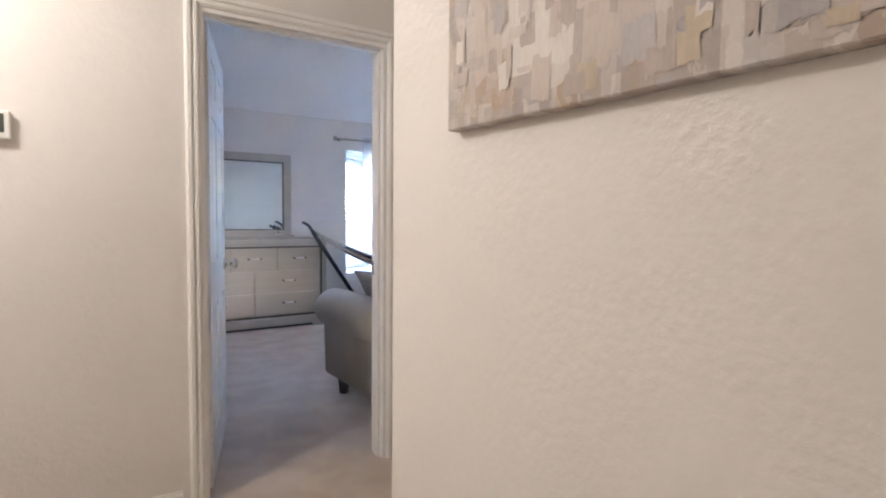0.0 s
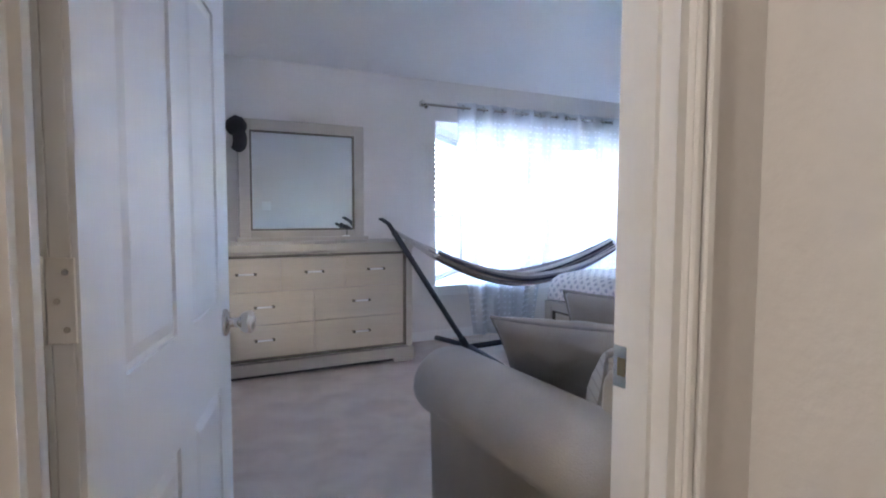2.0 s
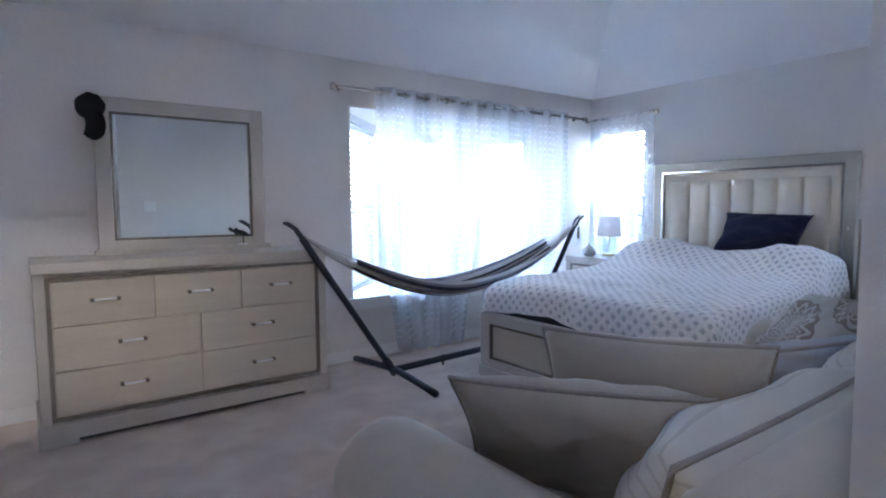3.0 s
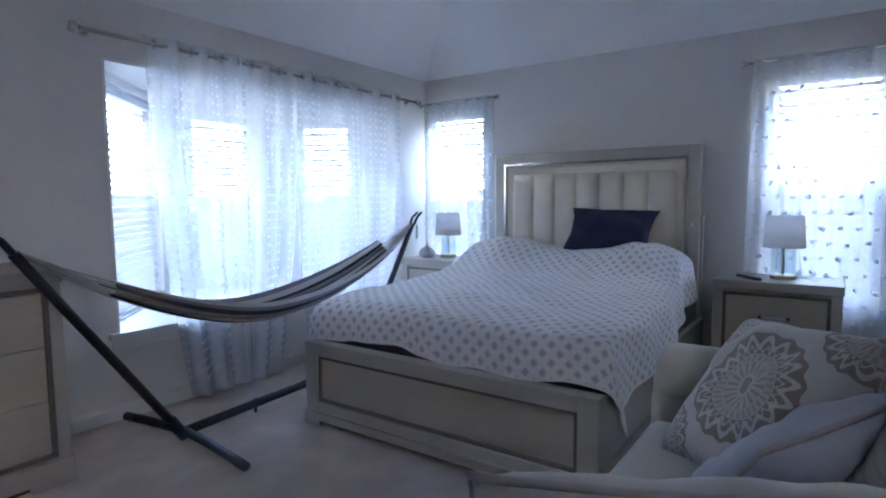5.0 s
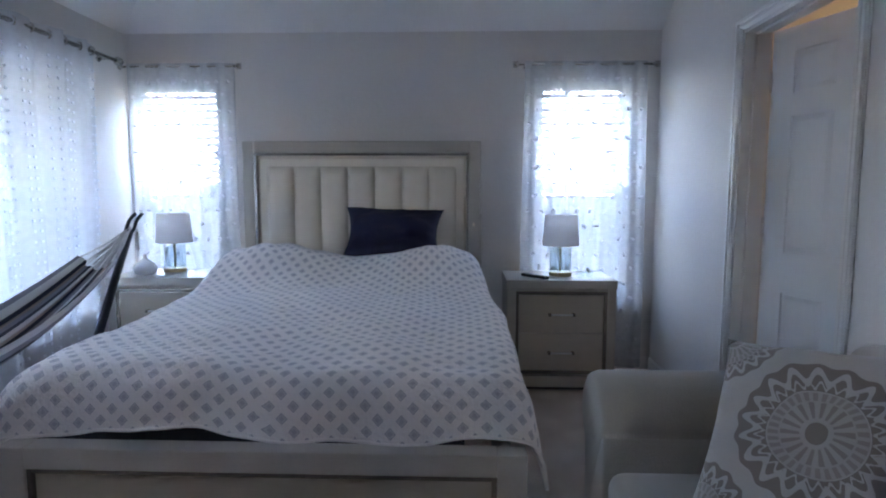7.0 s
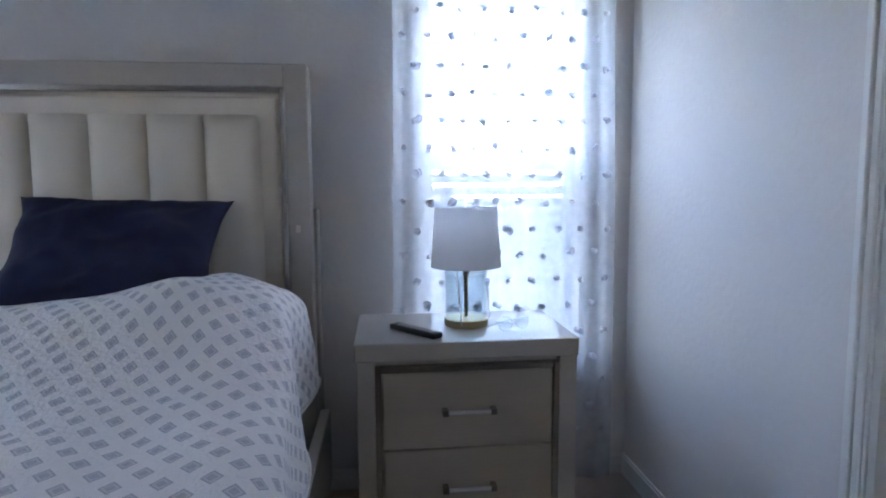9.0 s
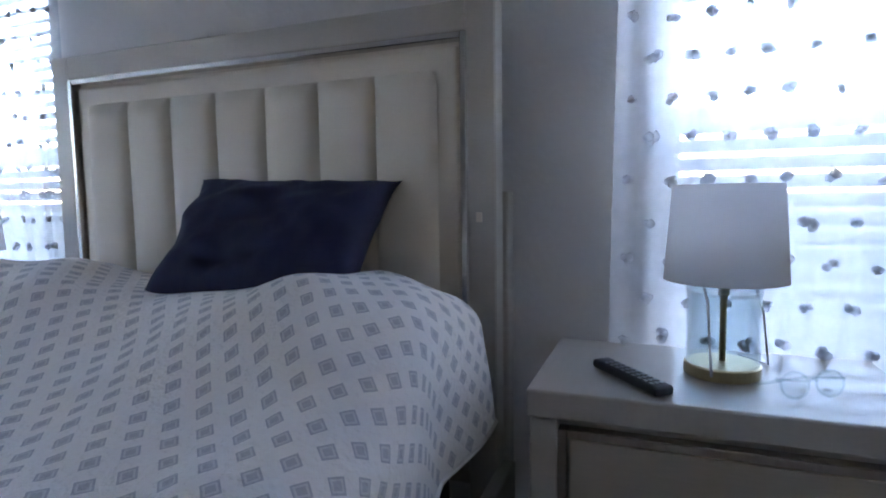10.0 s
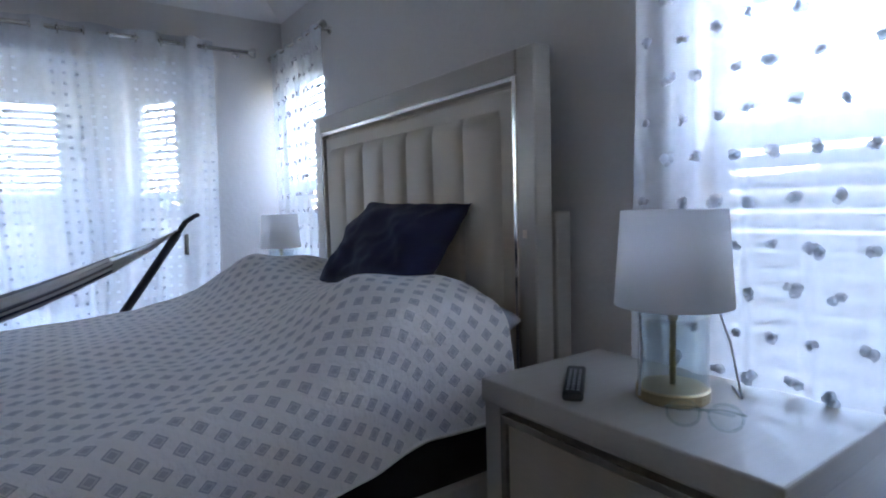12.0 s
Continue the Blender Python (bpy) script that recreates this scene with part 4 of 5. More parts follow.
CZ = 0.035
cap = thing("baseball_cap", (1.64, 7.12, 1.65), "black cap hung on the mirror's corner", "cap")
bm = bmesh.new()
bmesh.ops.create_uvsphere(bm, u_segments=20, v_segments=12, radius=1.0)
for v in bm.verts:
    k = 1 + 0.12 * noise.noise(v.co * 2.0)
    v.co = Vector((1.645 + v.co.x * 0.075 * k, 7.115 + v.co.y * 0.05 * k, 1.755 + CZ + v.co.z * 0.075 * k))
part("crown", bm, CAPM, cap, smooth=True)
part("brim", sheet_mesh(lambda i, j: (Vector((1.60 + 0.10 * j + 0.015 * math.sin(i * 3), 7.085 - 0.02 * math.sin(j * math.pi), 1.72 + CZ - 0.16 * i * (0.8 + 0.2 * math.sin(j * math.pi)))), (i, j)), 8, 8), CAPM, cap, smooth=True)

bird = bmesh.new()
bmesh.ops.create_uvsphere(bird, u_segments=14, v_segments=8, radius=1.0)
for v in bird.verts:
    k = 1 - 0.55 * max(0, v.co.x)
    v.co = Vector((2.47 + v.co.x * 0.045, 7.085 + v.co.y * 0.016 * k, 1.045 - v.co.x * 0.018 + v.co.z * 0.018 * k))
tube([(2.43, 7.085, 1.06), (2.415, 7.085, 1.075), (2.405, 7.085, 1.073)], [0.013, 0.012, 0.002], 8, bird)
tube([(2.465, 7.085, 1.035), (2.465, 7.085, 0.972)], 0.004, 6, bird)
solid("bird_figurine", bird, BLACK, "small black bird figurine at the mirror's foot", "figurine", smooth=True)
stand_b = lathe(2.465, 7.105, [(0.03, 0.972), (0.03, 0.978), (0.004, 0.982)], 16)
tag_b = solid("figurine_stand", stand_b, WHITEP, "small pale base under the bird figurine", "stand")

# ---- hammock on its stand ----
HY = 6.72
TL, TR = Vector((2.69, HY - 0.02, 1.045)), Vector((5.495, HY + 0.15, 1.045))
BL, BR = Vector((3.365, HY - 0.01, 0.055)), Vector((4.79, HY + 0.10, 0.055))
stand = thing("hammock_stand", (4.0, HY, 0), "dark steel hammock stand on the carpet", "hammock stand")
part("base_bar", tube([BL, BR], 0.024, 12), STEEL, stand, smooth=True)
for p in (BL + (BR - BL) * 0.33, BL + (BR - BL) * 0.66):
    part("bolt", tube([p + Vector((0, 0, -0.052)), p + Vector((0, 0, 0.03))], 0.009, 8), STEEL, stand)
for b, t, s in ((BL, TL, -1), (BR, TR, 1)):
    d = (t - b).normalized()
    part("post", tube([b, b + (t - b) * 0.5, t - d * 0.03], 0.022, 12), STEEL, stand, smooth=True)
    part("joint_sleeve", tube([b - d * 0.03, b + d * 0.10], 0.029, 12), STEEL, stand, smooth=True)
    foot = [(b.x - s * 0.02 + 0.03 * s * abs(k) ** 2, b.y + 0.54 * k, 0.026 + 0.03 * (1 - abs(k))) for k in (-1, -0.8, -0.4, 0, 0.4, 0.8, 1)]
    part("cross_foot", tube(foot, 0.023, 12), STEEL, stand, smooth=True)
    for k in (-1, 1):
        q = t + Vector((0, 0.022 * k, 0))
        part("hook", tube([t - d * 0.05, q - d * 0.02, q + d * 0.04, q + d * 0.065 + Vector((s * 0.03, 0, 0.008)), q + d * 0.07 + Vector((s * 0.05, 0, 0.014))], 0.0105, 8), STEEL, stand, smooth=True)

hammock = thing("hammock", (4.0, HY, 0.5), "striped cotton hammock hanging in a dark stand", "hammock")
HX0, HX1 = 3.06, 5.16


def sag(x):
    """Height of the cloth's middle line."""
    if x <= 3.95:
        k = (3.95 - x) / (3.95 - TL.x)
        return 0.585 + (TL.z - 0.585) * k ** 1.75
    k = (x - 3.95) / (TR.x - 3.95)
    return 0.585 + (TR.z - 0.585) * k ** 1.9


def cloth(i, j):
    x = HX0 + (HX1 - HX0) * i
    w = 0.35 + 0.65 * math.sin(math.pi * (0.10 + 0.80 * i)) ** 0.8
    a = (j - 0.5) * 2
    y = HY - 0.02 + 0.17 * (x - 2.7) / 2.8 + a * 0.17 * w + 0.012 * math.sin(j * 31 + i * 2)
    z = sag(x) - 0.055 * w + 0.115 * w * a * a + 0.010 * math.sin(j * 24 + 4 * i) * w
    return Vector((x, y, z)), (i * 2.1, j * 0.84)


part("cloth", sheet_mesh(cloth, 48, 60), HAMMOCK, hammock, "striped white, grey, brown and black cotton", True)
for i, tip in ((0.0, TL), (1.0, TR)):
    for j in range(13):
        p, _ = cloth(i, (j + 0.5) / 13)
        part("rope", tube([p, p + (tip - p) * 0.5 + Vector((0, 0, -0.012)), tip], 0.0042, 5), ROPE, hammock, smooth=True)
part("hanging_tag", bx(TR.x + 0.005, TR.y - 0.03, TR.z - 0.14, TR.x + 0.03, TR.y - 0.015, TR.z - 0.03, 0.006), ROPE, hammock, "pale cloth bag hung from the hook")

# ---- bed ----
Y0, Y1 = 4.80, 6.43
bed = thing("bed", (5.0, (Y0 + Y1) / 2, 0), "whitewashed bed frame with cream channel-tufted headboard", "bed")
FX = 3.912
bm = bx(FX, Y0 - 0.06, 0.06, FX + 0.075, Y0 + 0.03, 0.455, 0.004)
bx(FX, Y1 - 0.125, 0.06, FX + 0.075, Y1 - 0.035, 0.455, 0.004, bm=bm)
bx(FX, Y0 + 0.031, 0.385, FX + 0.075, Y1 - 0.126, 0.455, 0.004, bm=bm)
bx(FX, Y0 + 0.031, 0.06, FX + 0.075, Y1 - 0.126, 0.13, 0.004, bm=bm)
part("footboard", bm, WASH, bed)
part("footboard_panel", bx(FX + 0.026, Y0 + 0.03, 0.13, FX + 0.05, Y1 - 0.125, 0.385), WASHX, bed)
bm = bmesh.new()
for b in ((FX + 0.008, Y0 + 0.031, 0.131, FX + 0.03, Y0 + 0.047, 0.384), (FX + 0.008, Y1 - 0.142, 0.131, FX + 0.03, Y1 - 0.126, 0.384), (FX + 0.008, Y0 + 0.048, 0.368, FX + 0.03, Y1 - 0.143, 0.384), (FX + 0.008, Y0 + 0.048, 0.131, FX + 0.03, Y1 - 0.143, 0.147)):
    bx(*b, 0.002, 1, bm=bm)
part("footboard_trim", bm, LEAFT, bed, "silver leaf moulding, coloured dark like the dim room it mirrors")
part("plinth", bx(FX - 0.012, Y0 - 0.07, 0.03, FX + 0.085, Y1 - 0.025, 0.075, 0.004), WASH, bed)
for y in (Y0 - 0.07, Y1 - 0.145):
    part("foot", bx(FX - 0.010, y, 0, FX + 0.08, y + 0.12, 0.031), WASH, bed)
for y in (Y0 - 0.03, Y1 - 0.085):
    part("side_rail", bx(FX + 0.076, y, 0.12, 6.09, y + 0.035, 0.385, 0.003, 1), WASH, bed)
HB = 6.085
bm = bmesh.new()
f = 0.078
for b in ((HB, Y0 + 0.018, 0.0, HB + 0.07, Y0 + 0.018 + f, 1.588), (HB, Y1 - f, 0.0, HB + 0.07, Y1, 1.588), (HB, Y0 + 0.018 + f, 1.588 - f, HB + 0.07, Y1 - f, 1.588), (HB, Y0 + 0.018 + f, 0.30, HB + 0.05, Y1 - f, 0.45)):
    bx(*b, 0.004, 1, bm=bm)
part("headboard_frame", bm, WASH, bed)
for y in (Y0 + 0.005, Y1 - 0.045):
    part("headboard_brace", bx(HB + 0.071, y, 0.0, HB + 0.135, y + 0.058, 1.10, 0.004, 1), WASH, bed)
yi0, yi1, zi = Y0 + 0.018 + f, Y1 - f, 1.588 - f
bm = bmesh.new()
t = 0.017
for b in ((HB - 0.002, yi0, 0.45, HB + 0.04, yi0 + t, zi), (HB - 0.002, yi1 - t, 0.45, HB + 0.04, yi1, zi), (HB - 0.002, yi0 + t, zi - t, HB + 0.04, yi1 - t, zi)):
    bx(*b, 0.002, 1, bm=bm)
part("headboard_trim", bm, CHROME, bed, "polished silver moulding")
part("headboard_panel", bx(HB + 0.035, yi0 + t, 0.45, HB + 0.055, yi1 - t, zi - t), VINYL, bed)
part("headboard_border", bx(HB + 0.012, yi0 + t + 0.01, 0.45, HB + 0.035, yi1 - t - 0.01, zi - t - 0.012, 0.012, 3), VINYL, bed, "cream upholstered border")
ca, cb, cn, ctop = yi0 + 0.085, yi1 - 0.085, 7, zi - 0.09
for k in range(cn):
    a = ca + (cb - ca) * k / cn
    b = ca + (cb - ca) * (k + 1) / cn

    def channel(i, j, a=a, b=b):
        u = 2 * i - 1
        top = min(1.0, max(0.0, (1 - j) / 0.045))
        bulge = max(0.0, 1 - abs(u) ** 2.6) ** 0.5 * (0.35 + 0.65 * top ** 0.5) * (1.0 if j < 1 else 0.0)
        return Vector((HB + 0.012 - 0.036 * bulge, a + (b - a) * i, 0.50 + (ctop - 0.50) * j)), (i, j)
    part("channel", sheet_mesh(channel, 14, 30), VINYL, bed, "padded cream channel")
part("seam_label", bx(HB - 0.006, Y0 + 0.055, 1.02, HB - 0.001, Y0 + 0.070, 1.045), VINYL, bed, "small white tag")

solid("box_spring", bx(FX + 0.09, Y0 + 0.13, 0.20, HB - 0.04, Y1 - 0.07, 0.525, 0.03), MATT, "dark cloth-covered box spring", "box spring")
solid("mattress", bx(FX + 0.17, Y0 + 0.15, 0.525, HB - 0.04, Y1 - 0.09, 0.645, 0.05, 3), SHEET, "mattress under a grey fitted sheet", "mattress", smooth=True)
sp = pillow(0.50, 0.68, 0.16, Matrix.Translation((5.85, 5.215, 0.735)) @ Matrix.Rotation(radians(-8), 4, 'Y'), seed=5)
solid("bed_pillow", sp, SHEET, "grey pillow half under the quilt", "pillow", group="pillows under the quilt")
sp = pillow(0.50, 0.68, 0.16, Matrix.Translation((5.82, 6.02, 0.74)) @ Matrix.Rotation(radians(-8), 4, 'Y'), seed=8)
solid("bed_pillow", sp, SHEET, "grey pillow half under the quilt", "pillow", group="pillows under the quilt")


QX0, QX1 = 4.02, 5.98
QYA, QYB = Y0 - 0.045, Y1 - 0.02


def bed_height(x, y):
    """Top of the quilt over mattress and pillows."""
    k = (x - QX0) / (QX1 - QX0)
    h = 0.672 + 0.045 * min(1.0, k * 1.6)
    hump = math.exp(-((x - 5.68) / 0.24) ** 2)
    if x > 5.68:
        hump = 1.0 - 0.25 * ((x - 5.68) / 0.32) ** 2
    two = 0.62 + 0.42 * (math.exp(-((y - 5.10) / 0.22) ** 2) + math.exp(-((y - 6.14) / 0.26) ** 2))
    h += 0.212 * hump * two
    h += 0.022 * noise.noise(Vector((x * 1.8, y * 2.3, 1.0))) + 0.017 * noise.noise(Vector((x * 5.0, y * 4.0, 2.0)))
    rid = noise.noise(Vector((x * 1.2 + y * 1.5, (x * 0.6 - y * 0.8) * 6.0, 4.0)))
    h += 0.026 * rid * k
    return h


def quilt(i, j):
    """i runs along the bed from the foot hem to the head, j across it from hem to hem."""
    drop_f, len_x = 0.185, QX1 - QX0
    side = 0.33
    len_y = QYB - QYA
    s = -drop_f + (len_x + drop_f) * i
    c = -side + (len_y + 2 * side) * j
    rr = 0.09

    def fold(d):
        """Arc length past an edge -> (outward, down)."""
        if d <= 0:
            return 0.0, 0.0
        q = min(d, rr * math.pi / 2)
        o, dn = rr * math.sin(q / rr), rr * (1 - math.cos(q / rr))
        rest = d - q
        return o + rest * 0.10, dn + rest
    of, df = fold(-s + rr * 0.7)
    if c < len_y / 2:
        oy, dy = fold(-c + rr * 0.7)
        sg, yb = -1, QYA + rr * 0.7
    else:
        oy, dy = fold(c - len_y + rr * 0.7)
        sg, yb = 1, QYB - rr * 0.7
    x = QX0 + max(s, rr * 0.7) - of
    y = (yb + sg * oy) if dy > 0 or oy > 0 else QYA + c
    k = (x - QX0) / len_x
    inset = 0.10 * max(0.0, min(1.0, (k - 0.45) / 0.4)) * max(0.0, min(1.0, (5.4 - y) / 0.5))
    y += inset
    h = bed_height(max(x, QX0), min(max(y, QYA), QYB))
    if dy > 0:
        dy *= max(0.45, (h - 0.385 - 0.15 * max(0.0, min(1.0, k))) / 0.342)
    if df > 0 and dy > 0:
        dn = max(df, dy) + 0.50 * min(df, dy)
        x += 0.15 * min(df, dy)
        y -= -sg * 0.12 * min(df, dy)
    else:
        dn = df + dy
    z = h - dn
    w = min(1.0, dn / 0.2)
    y += sg * w * (0.014 * math.sin(x * 13) + 0.015 * noise.noise(Vector((x * 3, z * 3, 7))))
    x -= w * (0.010 * math.sin(y * 15) if df > 0 else 0.0)
    z += w * 0.012 * math.sin(y * 5.5 + 1.0) if df > 0 else 0.0
    z += 0.006 * noise.noise(Vector((x * 9, y * 9, z * 9)))
    return Vector((x, y, max(z, 0.06))), (s, c)


quilt_root = thing("quilt", (5.0, 5.6, 0.7), "white quilt printed with small grey squares spread over the bed", "quilt")
part("cover", sheet_mesh(quilt, 120, 120), QUILT, quilt_root)
for name, line in (("side_hem", [quilt(k / 80, 0)[0] for k in range(81)]), ("side_hem", [quilt(k / 80, 1)[0] for k in range(81)]), ("foot_hem", [quilt(0, k / 80)[0] for k in range(81)])):
    part(name, tube(line, 0.006, 6), QUILT, quilt_root, "stitched white hem", True)

m = Matrix.Translation((5.90, 5.385, 0.975)) @ Matrix.Rotation(radians(4), 4, 'X') @ Matrix.Rotation(radians(-52), 4, 'Y') @ Matrix.Rotation(radians(3), 4, 'Z')
solid("navy_pillow", pillow(0.42, 0.65, 0.16, m, n=34, crumple=0.03, seed=2, pinch=0.14), NAVY, "dark navy pillow leaning against the headboard", "pillow")


# ---- nightstands, lamps ----
def nightstand(y0, y1, label):
    x0, x1, h = 5.745, 6.17, 0.708
    root = thing("nightstand", ((x0 + x1) / 2, (y0 + y1) / 2, 0), label, "nightstand", "nightstands beside the bed")
    f = 0.055
    bm = bx(x0, y0, 0.06, x1, y0 + f, h - 0.055, 0.004)
    bx(x0, y1 - f, 0.06, x1, y1, h - 0.055, 0.004, bm=bm)
    bx(x0 + 0.03, y0 + f, 0.10, x1, y1 - f, h - 0.055, bm=bm)
    part("body", bm, WASH, root)
    part("top", bx(x0 - 0.006, y0 - 0.006, h - 0.056, x1, y1 + 0.006, h, 0.005), WASH, root)
    part("plinth", bx(x0 - 0.010, y0 - 0.010, 0.03, x1, y1 + 0.010, 0.10, 0.004), WASH, root)
    for a in (y0 - 0.010, y1 - 0.09):
        part("foot", bx(x0 - 0.008, a, 0, x1 - 0.02, a + 0.10, 0.031), WASH, root)
    # shade below the nightstand, drawn as a near-black bar
    part("painted_gap_shade", bx(x0 + 0.02, y0 + 0.09, 0.004, x0 + 0.04, y1 - 0.09, 0.03), DARKW_SHADE, root)
    t = 0.018
    za, zb, ya, yb = 0.112, h - 0.075, y0 + f, y1 - f
    bm = bmesh.new()
    for b in ((x0 - 0.001, ya, za, x0 + 0.03, ya + t, zb), (x0 - 0.001, yb - t, za, x0 + 0.03, yb, zb), (x0 - 0.001, ya + t, zb - t, x0 + 0.03, yb - t, zb), (x0 - 0.001, ya + t, za, x0 + 0.03, yb - t, za + t)):
        bx(*b, 0.002, 1, bm=bm)
    part("silver_trim", bm, LEAFT, root, "silver leaf moulding, coloured dark like the dim room it mirrors")
    dz = (zb - za - 2 * t) / 2
    for r in range(2):
        d = part("drawer", bx(x0 + 0.006, ya + t + 0.004, za + t + r * dz + 0.003, x0 + 0.03, yb - t - 0.004, za + t + (r + 1) * dz - 0.003, 0.002, 1), WASHX, root)
        bar_handle(d, (x0 + 0.006, (ya + yb) / 2, za + t + (r + 0.5) * dz), (0, 1, 0), (-1, 0, 0), 0.16)


nightstand(3.983, 4.658, "whitewashed two-drawer nightstand below the bedside window")
nightstand(6.52, 7.20, "whitewashed two-drawer nightstand in the window corner")


def table_lamp(x, y, z, label):
    root = thing("table_lamp", (x, y, z), label, "lamp", "bedside lamps")
    part("base", lathe(x, y, [(0.072, z), (0.074, z + 0.003), (0.074, z + 0.023), (0.070, z + 0.026)], 36), BRASS, root, "brass disc base")
    part("glass_cylinder", lathe(x, y, [(0.066, z + 0.027), (0.070, z + 0.027), (0.070, z + 0.175), (0.066, z + 0.175), (0.066, z + 0.034), (0.065, z + 0.028)], 36, close=False), LGLASS, root, "clear glass cylinder", True)
    part("glass_lid", lathe(x, y, [(0.072, z + 0.170), (0.072, z + 0.186), (0.012, z + 0.186), (0.012, z + 0.172)], 36, close=False), RIMG, root, "thick clear glass rim", True)
    part("stem", lathe(x, y, [(0.0065, z + 0.028), (0.0065, z + 0.165), (0.011, z + 0.167), (0.011, z + 0.19), (0.016, z + 0.192), (0.016, z + 0.198), (0.009, z + 0.20), (0.009, z + 0.28)], 16), BRASS, root, "brass rod", True)
    part("shade", lathe(x, y, [(0.115, z + 0.199), (0.118, z + 0.198), (0.104, z + 0.395), (0.101, z + 0.394), (0.115, z + 0.199)], 48, close=False), SHADE, root, "white linen drum shade", True)
    part("shade_ring", lathe(x, y, [(0.011, z + 0.375), (0.011, z + 0.379)], 12), CHROME, root)
    for a in (0.4, 2.5, 4.6):
        part("shade_spoke", tube([(x, y, z + 0.377), (x + 0.101 * math.cos(a), y + 0.101 * math.sin(a), z + 0.385)], 0.002, 5), CHROME, root)
    pts = [(x - 0.05, y + 0.045, z + 0.20), (x - 0.062, y + 0.035, z + 0.16), (x - 0.066, y + 0.03, z + 0.08), (x - 0.078, y + 0.026, z + 0.014)]
    part("pull_cord", tube(pts, 0.0028, 6), CORD, root, "pale cord hanging over the glass")
    pts = [(x + 0.06, y - 0.06, z + 0.20), (x + 0.07, y - 0.085, z + 0.12), (x + 0.09, y - 0.10, z + 0.004), (x + 0.15, y - 0.05, z + 0.004)]
    part("power_cord", tube(pts, 0.0026, 6), CORD, root)


table_lamp(5.962, 4.297, 0.708, "bedside lamp with white shade, glass cylinder and brass base")
table_lamp(6.04, 6.90, 0.708, "matching bedside lamp with white shade in the window corner")

remote = thing("remote_control", (5.86, 4.475, 0.708), "black television remote with grey buttons lying on the nightstand", "remote control")
rm = Matrix.Translation((5.86, 4.475, 0.708)) @ Matrix.Rotation(radians(39), 4, 'Z')
part("case", turned(bx(-0.105, -0.022, 0, 0.105, 0.022, 0.019, 0.007, 3), rm), BLACK, remote, smooth=True)
for r in range(9):
    for c in range(3):
        part("button", turned(bx(-0.085 + r * 0.018, -0.014 + c * 0.011, 0.0185, -0.076 + r * 0.018, -0.007 + c * 0.011, 0.0205, 0.0008, 1), rm), GREYB, remote)

specs = thing("eyeglasses", (5.85, 4.16, 0.708), "folded pair of clear-framed glasses lying on the nightstand", "glasses")
gm = Matrix.Translation((5.845, 4.16, 0.711)) @ Matrix.Rotation(radians(-62), 4, 'Z')
for s in (-1, 1):
    ring = [gm @ Vector((s * 0.035 + 0.028 * math.cos(a * math.tau / 20), 0.004 * math.sin(a * math.tau / 20), 0.026 + 0.023 * math.sin(a * math.tau / 20))) for a in range(21)]
    part("rim", tube(ring, 0.0024, 6, caps=False), LGLASS, specs, smooth=True)
    part("temple", tube([gm @ Vector((s * 0.066, 0, 0.034)), gm @ Vector((s * 0.03, 0.055, 0.02)), gm @ Vector((-s * 0.05, 0.075, 0.004))], 0.0024, 6), LGLASS, specs, smooth=True)
    lens = bmesh.new()
    c = lens.verts.new(gm @ Vector((s * 0.035, 0, 0.026)))
    ring = [lens.verts.new(gm @ Vector((s * 0.035 + 0.027 * math.cos(a * math.tau / 20), 0, 0.026 + 0.022 * math.sin(a * math.tau / 20)))) for a in range(20)]
    for a in range(20):
        lens.faces.new((c, ring[a], ring[(a + 1) % 20]))
    part("lens", lens, LGLASS, specs)
part("bridge", tube([gm @ Vector((-0.008, 0, 0.032)), gm @ Vector((0, -0.002, 0.036)), gm @ Vector((0.008, 0, 0.032))], 0.0024, 6), LGLASS, specs)

vase = thing("diffuser", (5.88, 7.02, 0.708), "small white rounded diffuser on the corner nightstand", "diffuser")
part("body", lathe(5.88, 7.02, [(0.04, 0.708), (0.065, 0.72), (0.072, 0.75), (0.06, 0.78), (0.03, 0.80), (0.012, 0.815), (0.010, 0.84), (0.002, 0.842)], 24), CERAM, vase, smooth=True)
part("cord", tube([(5.85, 6.97, 0.712), (5.80, 6.90, 0.712), (5.84, 6.84, 0.712), (5.95, 6.80, 0.712)], 0.003, 6), CORD, vase)


# ---- sofa ----
sofa = thing("sofa", (3.0, 4.1, 0), "cream rolled-arm sofa with dark wooden feet against the wall", "sofa")
SX0, SX1, SYB, SYF = 1.93, 4.14, 3.62, 4.515


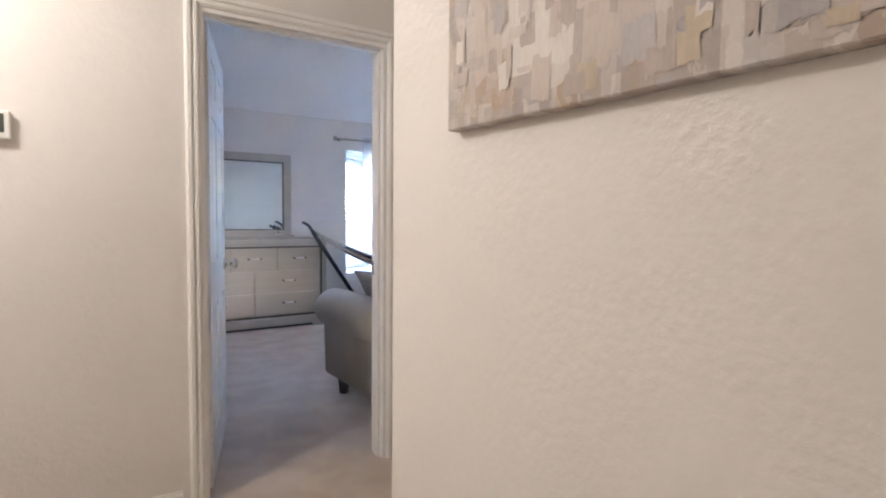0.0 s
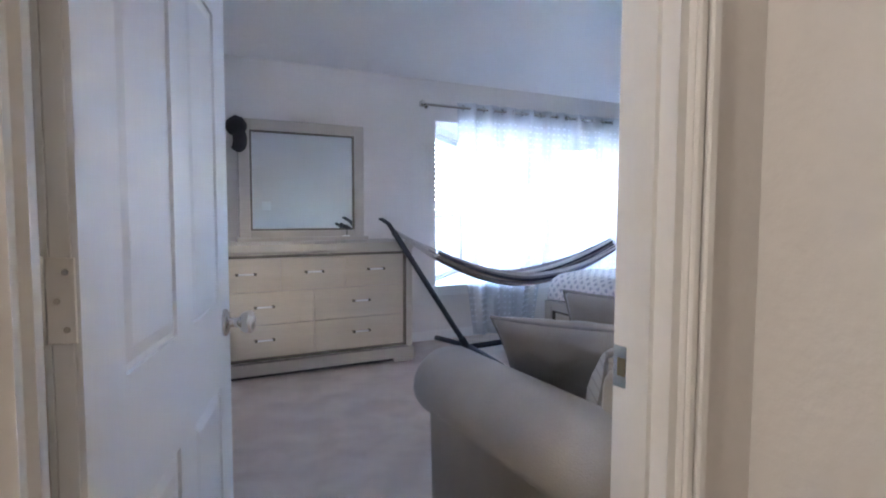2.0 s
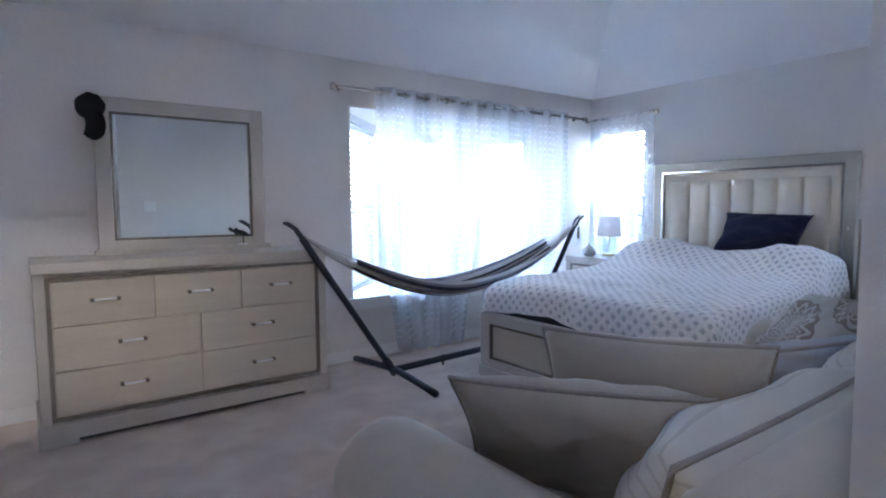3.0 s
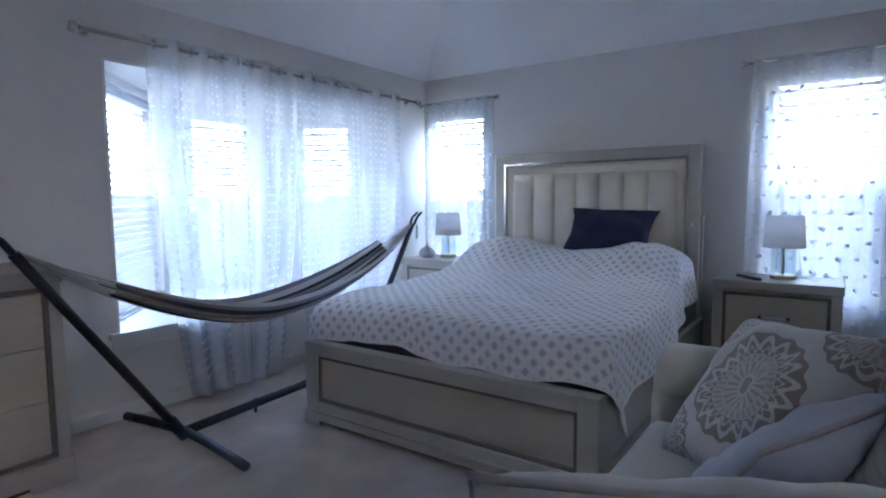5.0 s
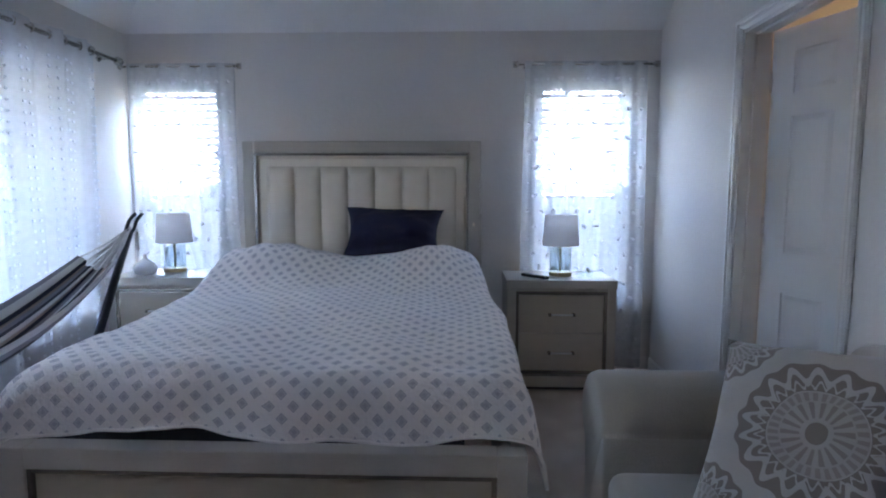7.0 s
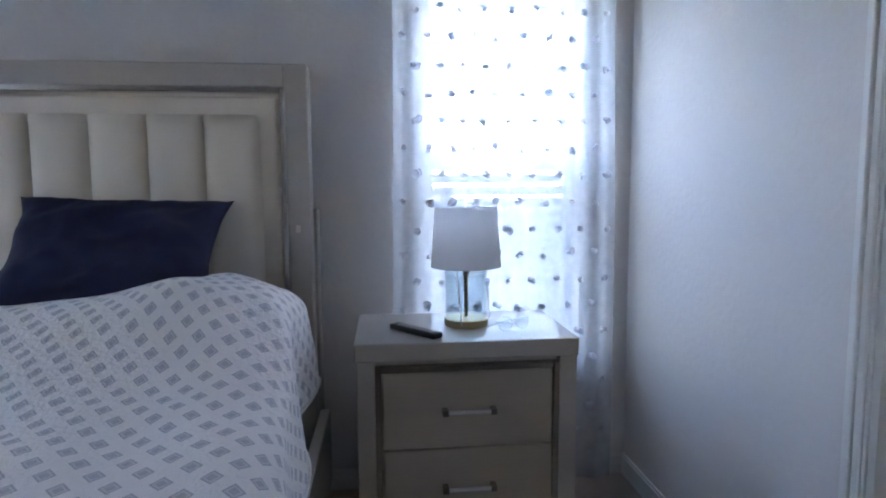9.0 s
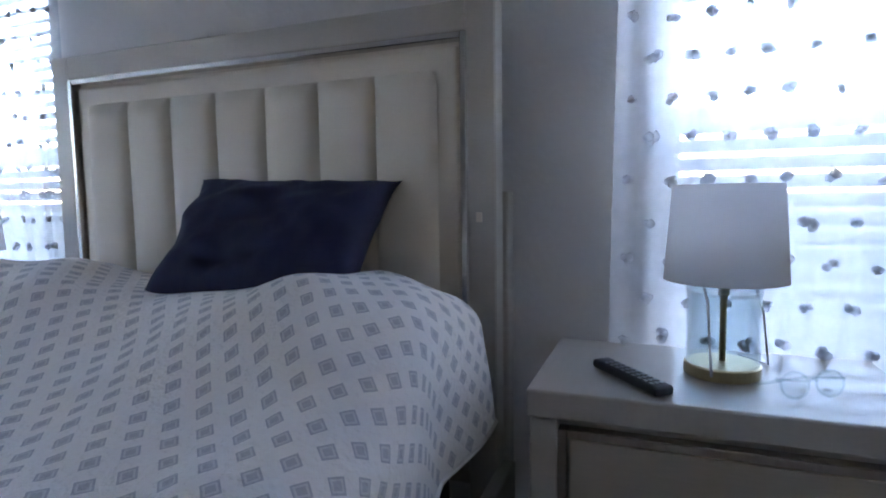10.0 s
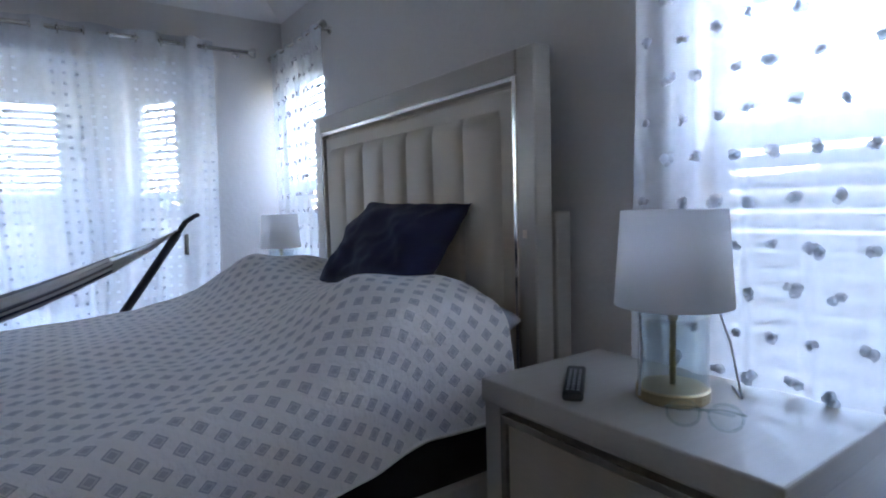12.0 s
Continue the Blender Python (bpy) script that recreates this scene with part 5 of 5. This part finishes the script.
def arm(x_in, x_out, s, front):
    """A rolled arm; s is the side to which it rolls out."""
    body = bmesh.new()
    w = abs(x_out - x_in)
    prof = []
    cx, cz, r = x_in + s * 0.16, 0.562, 0.13
    prof.append((x_in, 0.12))
    prof.append((x_in, 0.55))
    for k in range(15):
        a = radians(200 - 18.5 * k)
        prof.append((cx + s * r * math.cos(a) * 1.08, cz + r * math.sin(a)))
    prof.append((x_in + s * 0.23, 0.45))
    prof.append((x_in + s * 0.22, 0.12))
    ys = [SYB, front - 0.05, front - 0.012, front + 0.012, front + 0.02]
    shrink = [1, 1, 1, 0.965, 0.90]
    mx = sum(p[0] for p in prof) / len(prof)
    rings = [[body.verts.new((mx + (px - mx) * k, y, 0.45 + (pz - 0.45) * k)) for px, pz in prof] for y, k in zip(ys, shrink)]
    n = len(prof)
    for q, wv in zip(rings, rings[1:]):
        for k in range(n):
            body.faces.new((q[k], q[(k + 1) % n], wv[(k + 1) % n], wv[k]))
    body.faces.new(rings[0])
    body.faces.new(rings[-1])
    part("armrest", body, SOFA, sofa, "rolled armrest", True)


arm(SX0 + 0.24, SX0, -1, SYF)
arm(SX1 - 0.30, SX1, 1, SYF)
part("seat_base", bx(SX0 + 0.24, SYB + 0.02, 0.12, SX1 - 0.30, SYF - 0.02, 0.31, 0.015), SOFA, sofa, smooth=False)
part("back", bx(SX0 + 0.10, SYB, 0.12, SX1 - 0.14, SYB + 0.17, 0.80, 0.06, 4), SOFA, sofa, smooth=True)
xs = (SX0 + 0.245, (SX0 + SX1) / 2 - 0.03, SX1 - 0.305)
for a, b in zip(xs, xs[1:]):
    c = part("seat_cushion", bx(a, SYB + 0.17, 0.31, b - 0.006, SYF + 0.015, 0.47, 0.045, 4), SOFA, sofa, smooth=True)
for x in (SX0 + 0.09, SX1 - 0.14):
    for y in (SYB + 0.06, SYF - 0.14):
        part("foot", tube([(x, y, 0.0), (x, y, 0.13)], [0.030, 0.046], 4), DARKW_SHADE, sofa, "tapered dark wooden foot")


def loose(name, w, h, t, m, mat, label, piped=True, seed=0.0, crumple=0.025):
    root = thing(name, m.translation, label, "cushion", "cushions on the sofa")
    part("cover", pillow(w, h, t, m, crumple=crumple, seed=seed), mat, root)
    if piped:
        part("piping", rim(w, h, m, 0.006), PIPE if mat is not MEDAL else SOFA, root, smooth=True)
    return root


def lean(x, y, z, yaw, back, spin=0):
    """A cushion on its edge: yaw turns it on the plan, back tips it over, spin turns it in its own plane."""
    return Matrix.Translation((x, y, z)) @ Matrix.Rotation(radians(yaw), 4, 'Z') @ Matrix.Rotation(radians(90 - back), 4, 'X') @ Matrix.Rotation(radians(spin), 4, 'Z')


for x, k in ((2.50, 0), (3.36, 1)):
    loose("back_cushion", 0.86, 0.39, 0.28, lean(x, 3.85, 0.635, 0, -20), RIBBED, "plump cream ribbed back cushion with piping", seed=k * 3.0)
loose("throw_cushion", 0.56, 0.42, 0.15, lean(2.355, 4.20, 0.650, -54, -38), TAUPE, "plain taupe throw cushion with piping lying against the arm", seed=1.0)
loose("throw_cushion", 0.55, 0.43, 0.16, lean(2.62, 4.174, 0.680, -62, -20), TAUPE, "plain taupe throw cushion with piping standing on the seat", seed=4.0)
loose("throw_cushion", 0.46, 0.42, 0.14, lean(3.22, 4.10, 0.635, -28, -38, 6), SHEET, "plain grey throw cushion leaning on the back cushions", seed=6.0)
across, upward = Vector((-0.71, -0.69, 0.10)).normalized(), Vector((0.612, -0.272, 0.741))
upward = (upward - across * upward.dot(across)).normalized()
face = across.cross(upward)
m = Matrix.Translation((3.475, 4.155, 0.70)) @ Matrix((across, upward, face)).transposed().to_4x4()
loose("throw_cushion", 0.50, 0.48, 0.15, m, MEDAL, "cream throw cushion printed with taupe medallions", False, seed=9.0)

# ---- hall wall ----
thermo = thing("thermostat", (0.29, HALL, 1.41), "white digital thermostat on the hall wall", "thermostat")
part("case", bx(0.222, HALL - 0.028, 1.414, 0.347, HALL, 1.509, 0.006, 2), WHITEP, thermo)
part("display", bx(0.235, HALL - 0.0295, 1.436, 0.330, HALL - 0.0275, 1.497), SCREEN, thermo, "dark grey display")

PX = 1.249
art = thing("painting", (PX + 0.02, 1.33, 1.376), "unframed abstract canvas in beige, brown and grey", "painting")
part("canvas", bx(PX, 0.58, 1.376, PX + 0.035, 2.07, 2.14, 0.003, 1), CANVAS, art)


def brush_strokes(count, seed):
    """Flat, ragged dabs of paint lying just proud of the canvas, tall ones like towers and small ones between."""
    rnd = random.Random(seed)
    bm = bmesh.new()
    for k in range(count):
        big = k < count * 0.22
        w, h = (rnd.uniform(0.05, 0.16), rnd.uniform(0.10, 0.34)) if big else (rnd.uniform(0.012, 0.055), rnd.uniform(0.012, 0.10))
        y, z = rnd.uniform(0.60, 2.05 - w), rnd.uniform(1.385, 2.13 - h)
        x = PX - 0.0006 - 0.0024 * k / count
        n = 5
        edge = [(y + w * i / n, z + rnd.uniform(0, 0.14) * h) for i in range(n + 1)] + [(y + w * (1 - i / n), z + h - rnd.uniform(0, 0.14) * h) for i in range(n + 1)]
        edge = [(max(0.582, min(2.068, a + rnd.uniform(-0.10, 0.10) * w)), b) for a, b in edge]
        bm.faces.new([bm.verts.new((x, a, b)) for a, b in edge])
    return bm


tagged(part("brush_strokes", brush_strokes(420, 12), STROKES, art, "layered dabs of beige, brown, grey and ochre paint"), kind="stuff")

switch = thing("light_switch", (2.5, S, 1.2), "white double light switch on the bedroom wall", "light switch")
part("plate", bx(2.44, S, 1.18, 2.56, S + 0.006, 1.30, 0.002, 1), WHITEP, switch)
for x in (2.468, 2.532):
    part("rocker", bx(x - 0.016, S + 0.006, 1.21, x + 0.016, S + 0.010, 1.27, 0.001, 1), WHITEP, switch)

ceiling_lamp = thing("ceiling_light", (-0.3, 2.65, 2.45), "white metal canopy of the hall ceiling light", "ceiling light")
part("canopy", lathe(-0.3, 2.65, [(0.14, 2.45), (0.14, 2.44), (0.10, 2.415), (0.03, 2.40)], 28), WHITEP, ceiling_lamp, smooth=True)
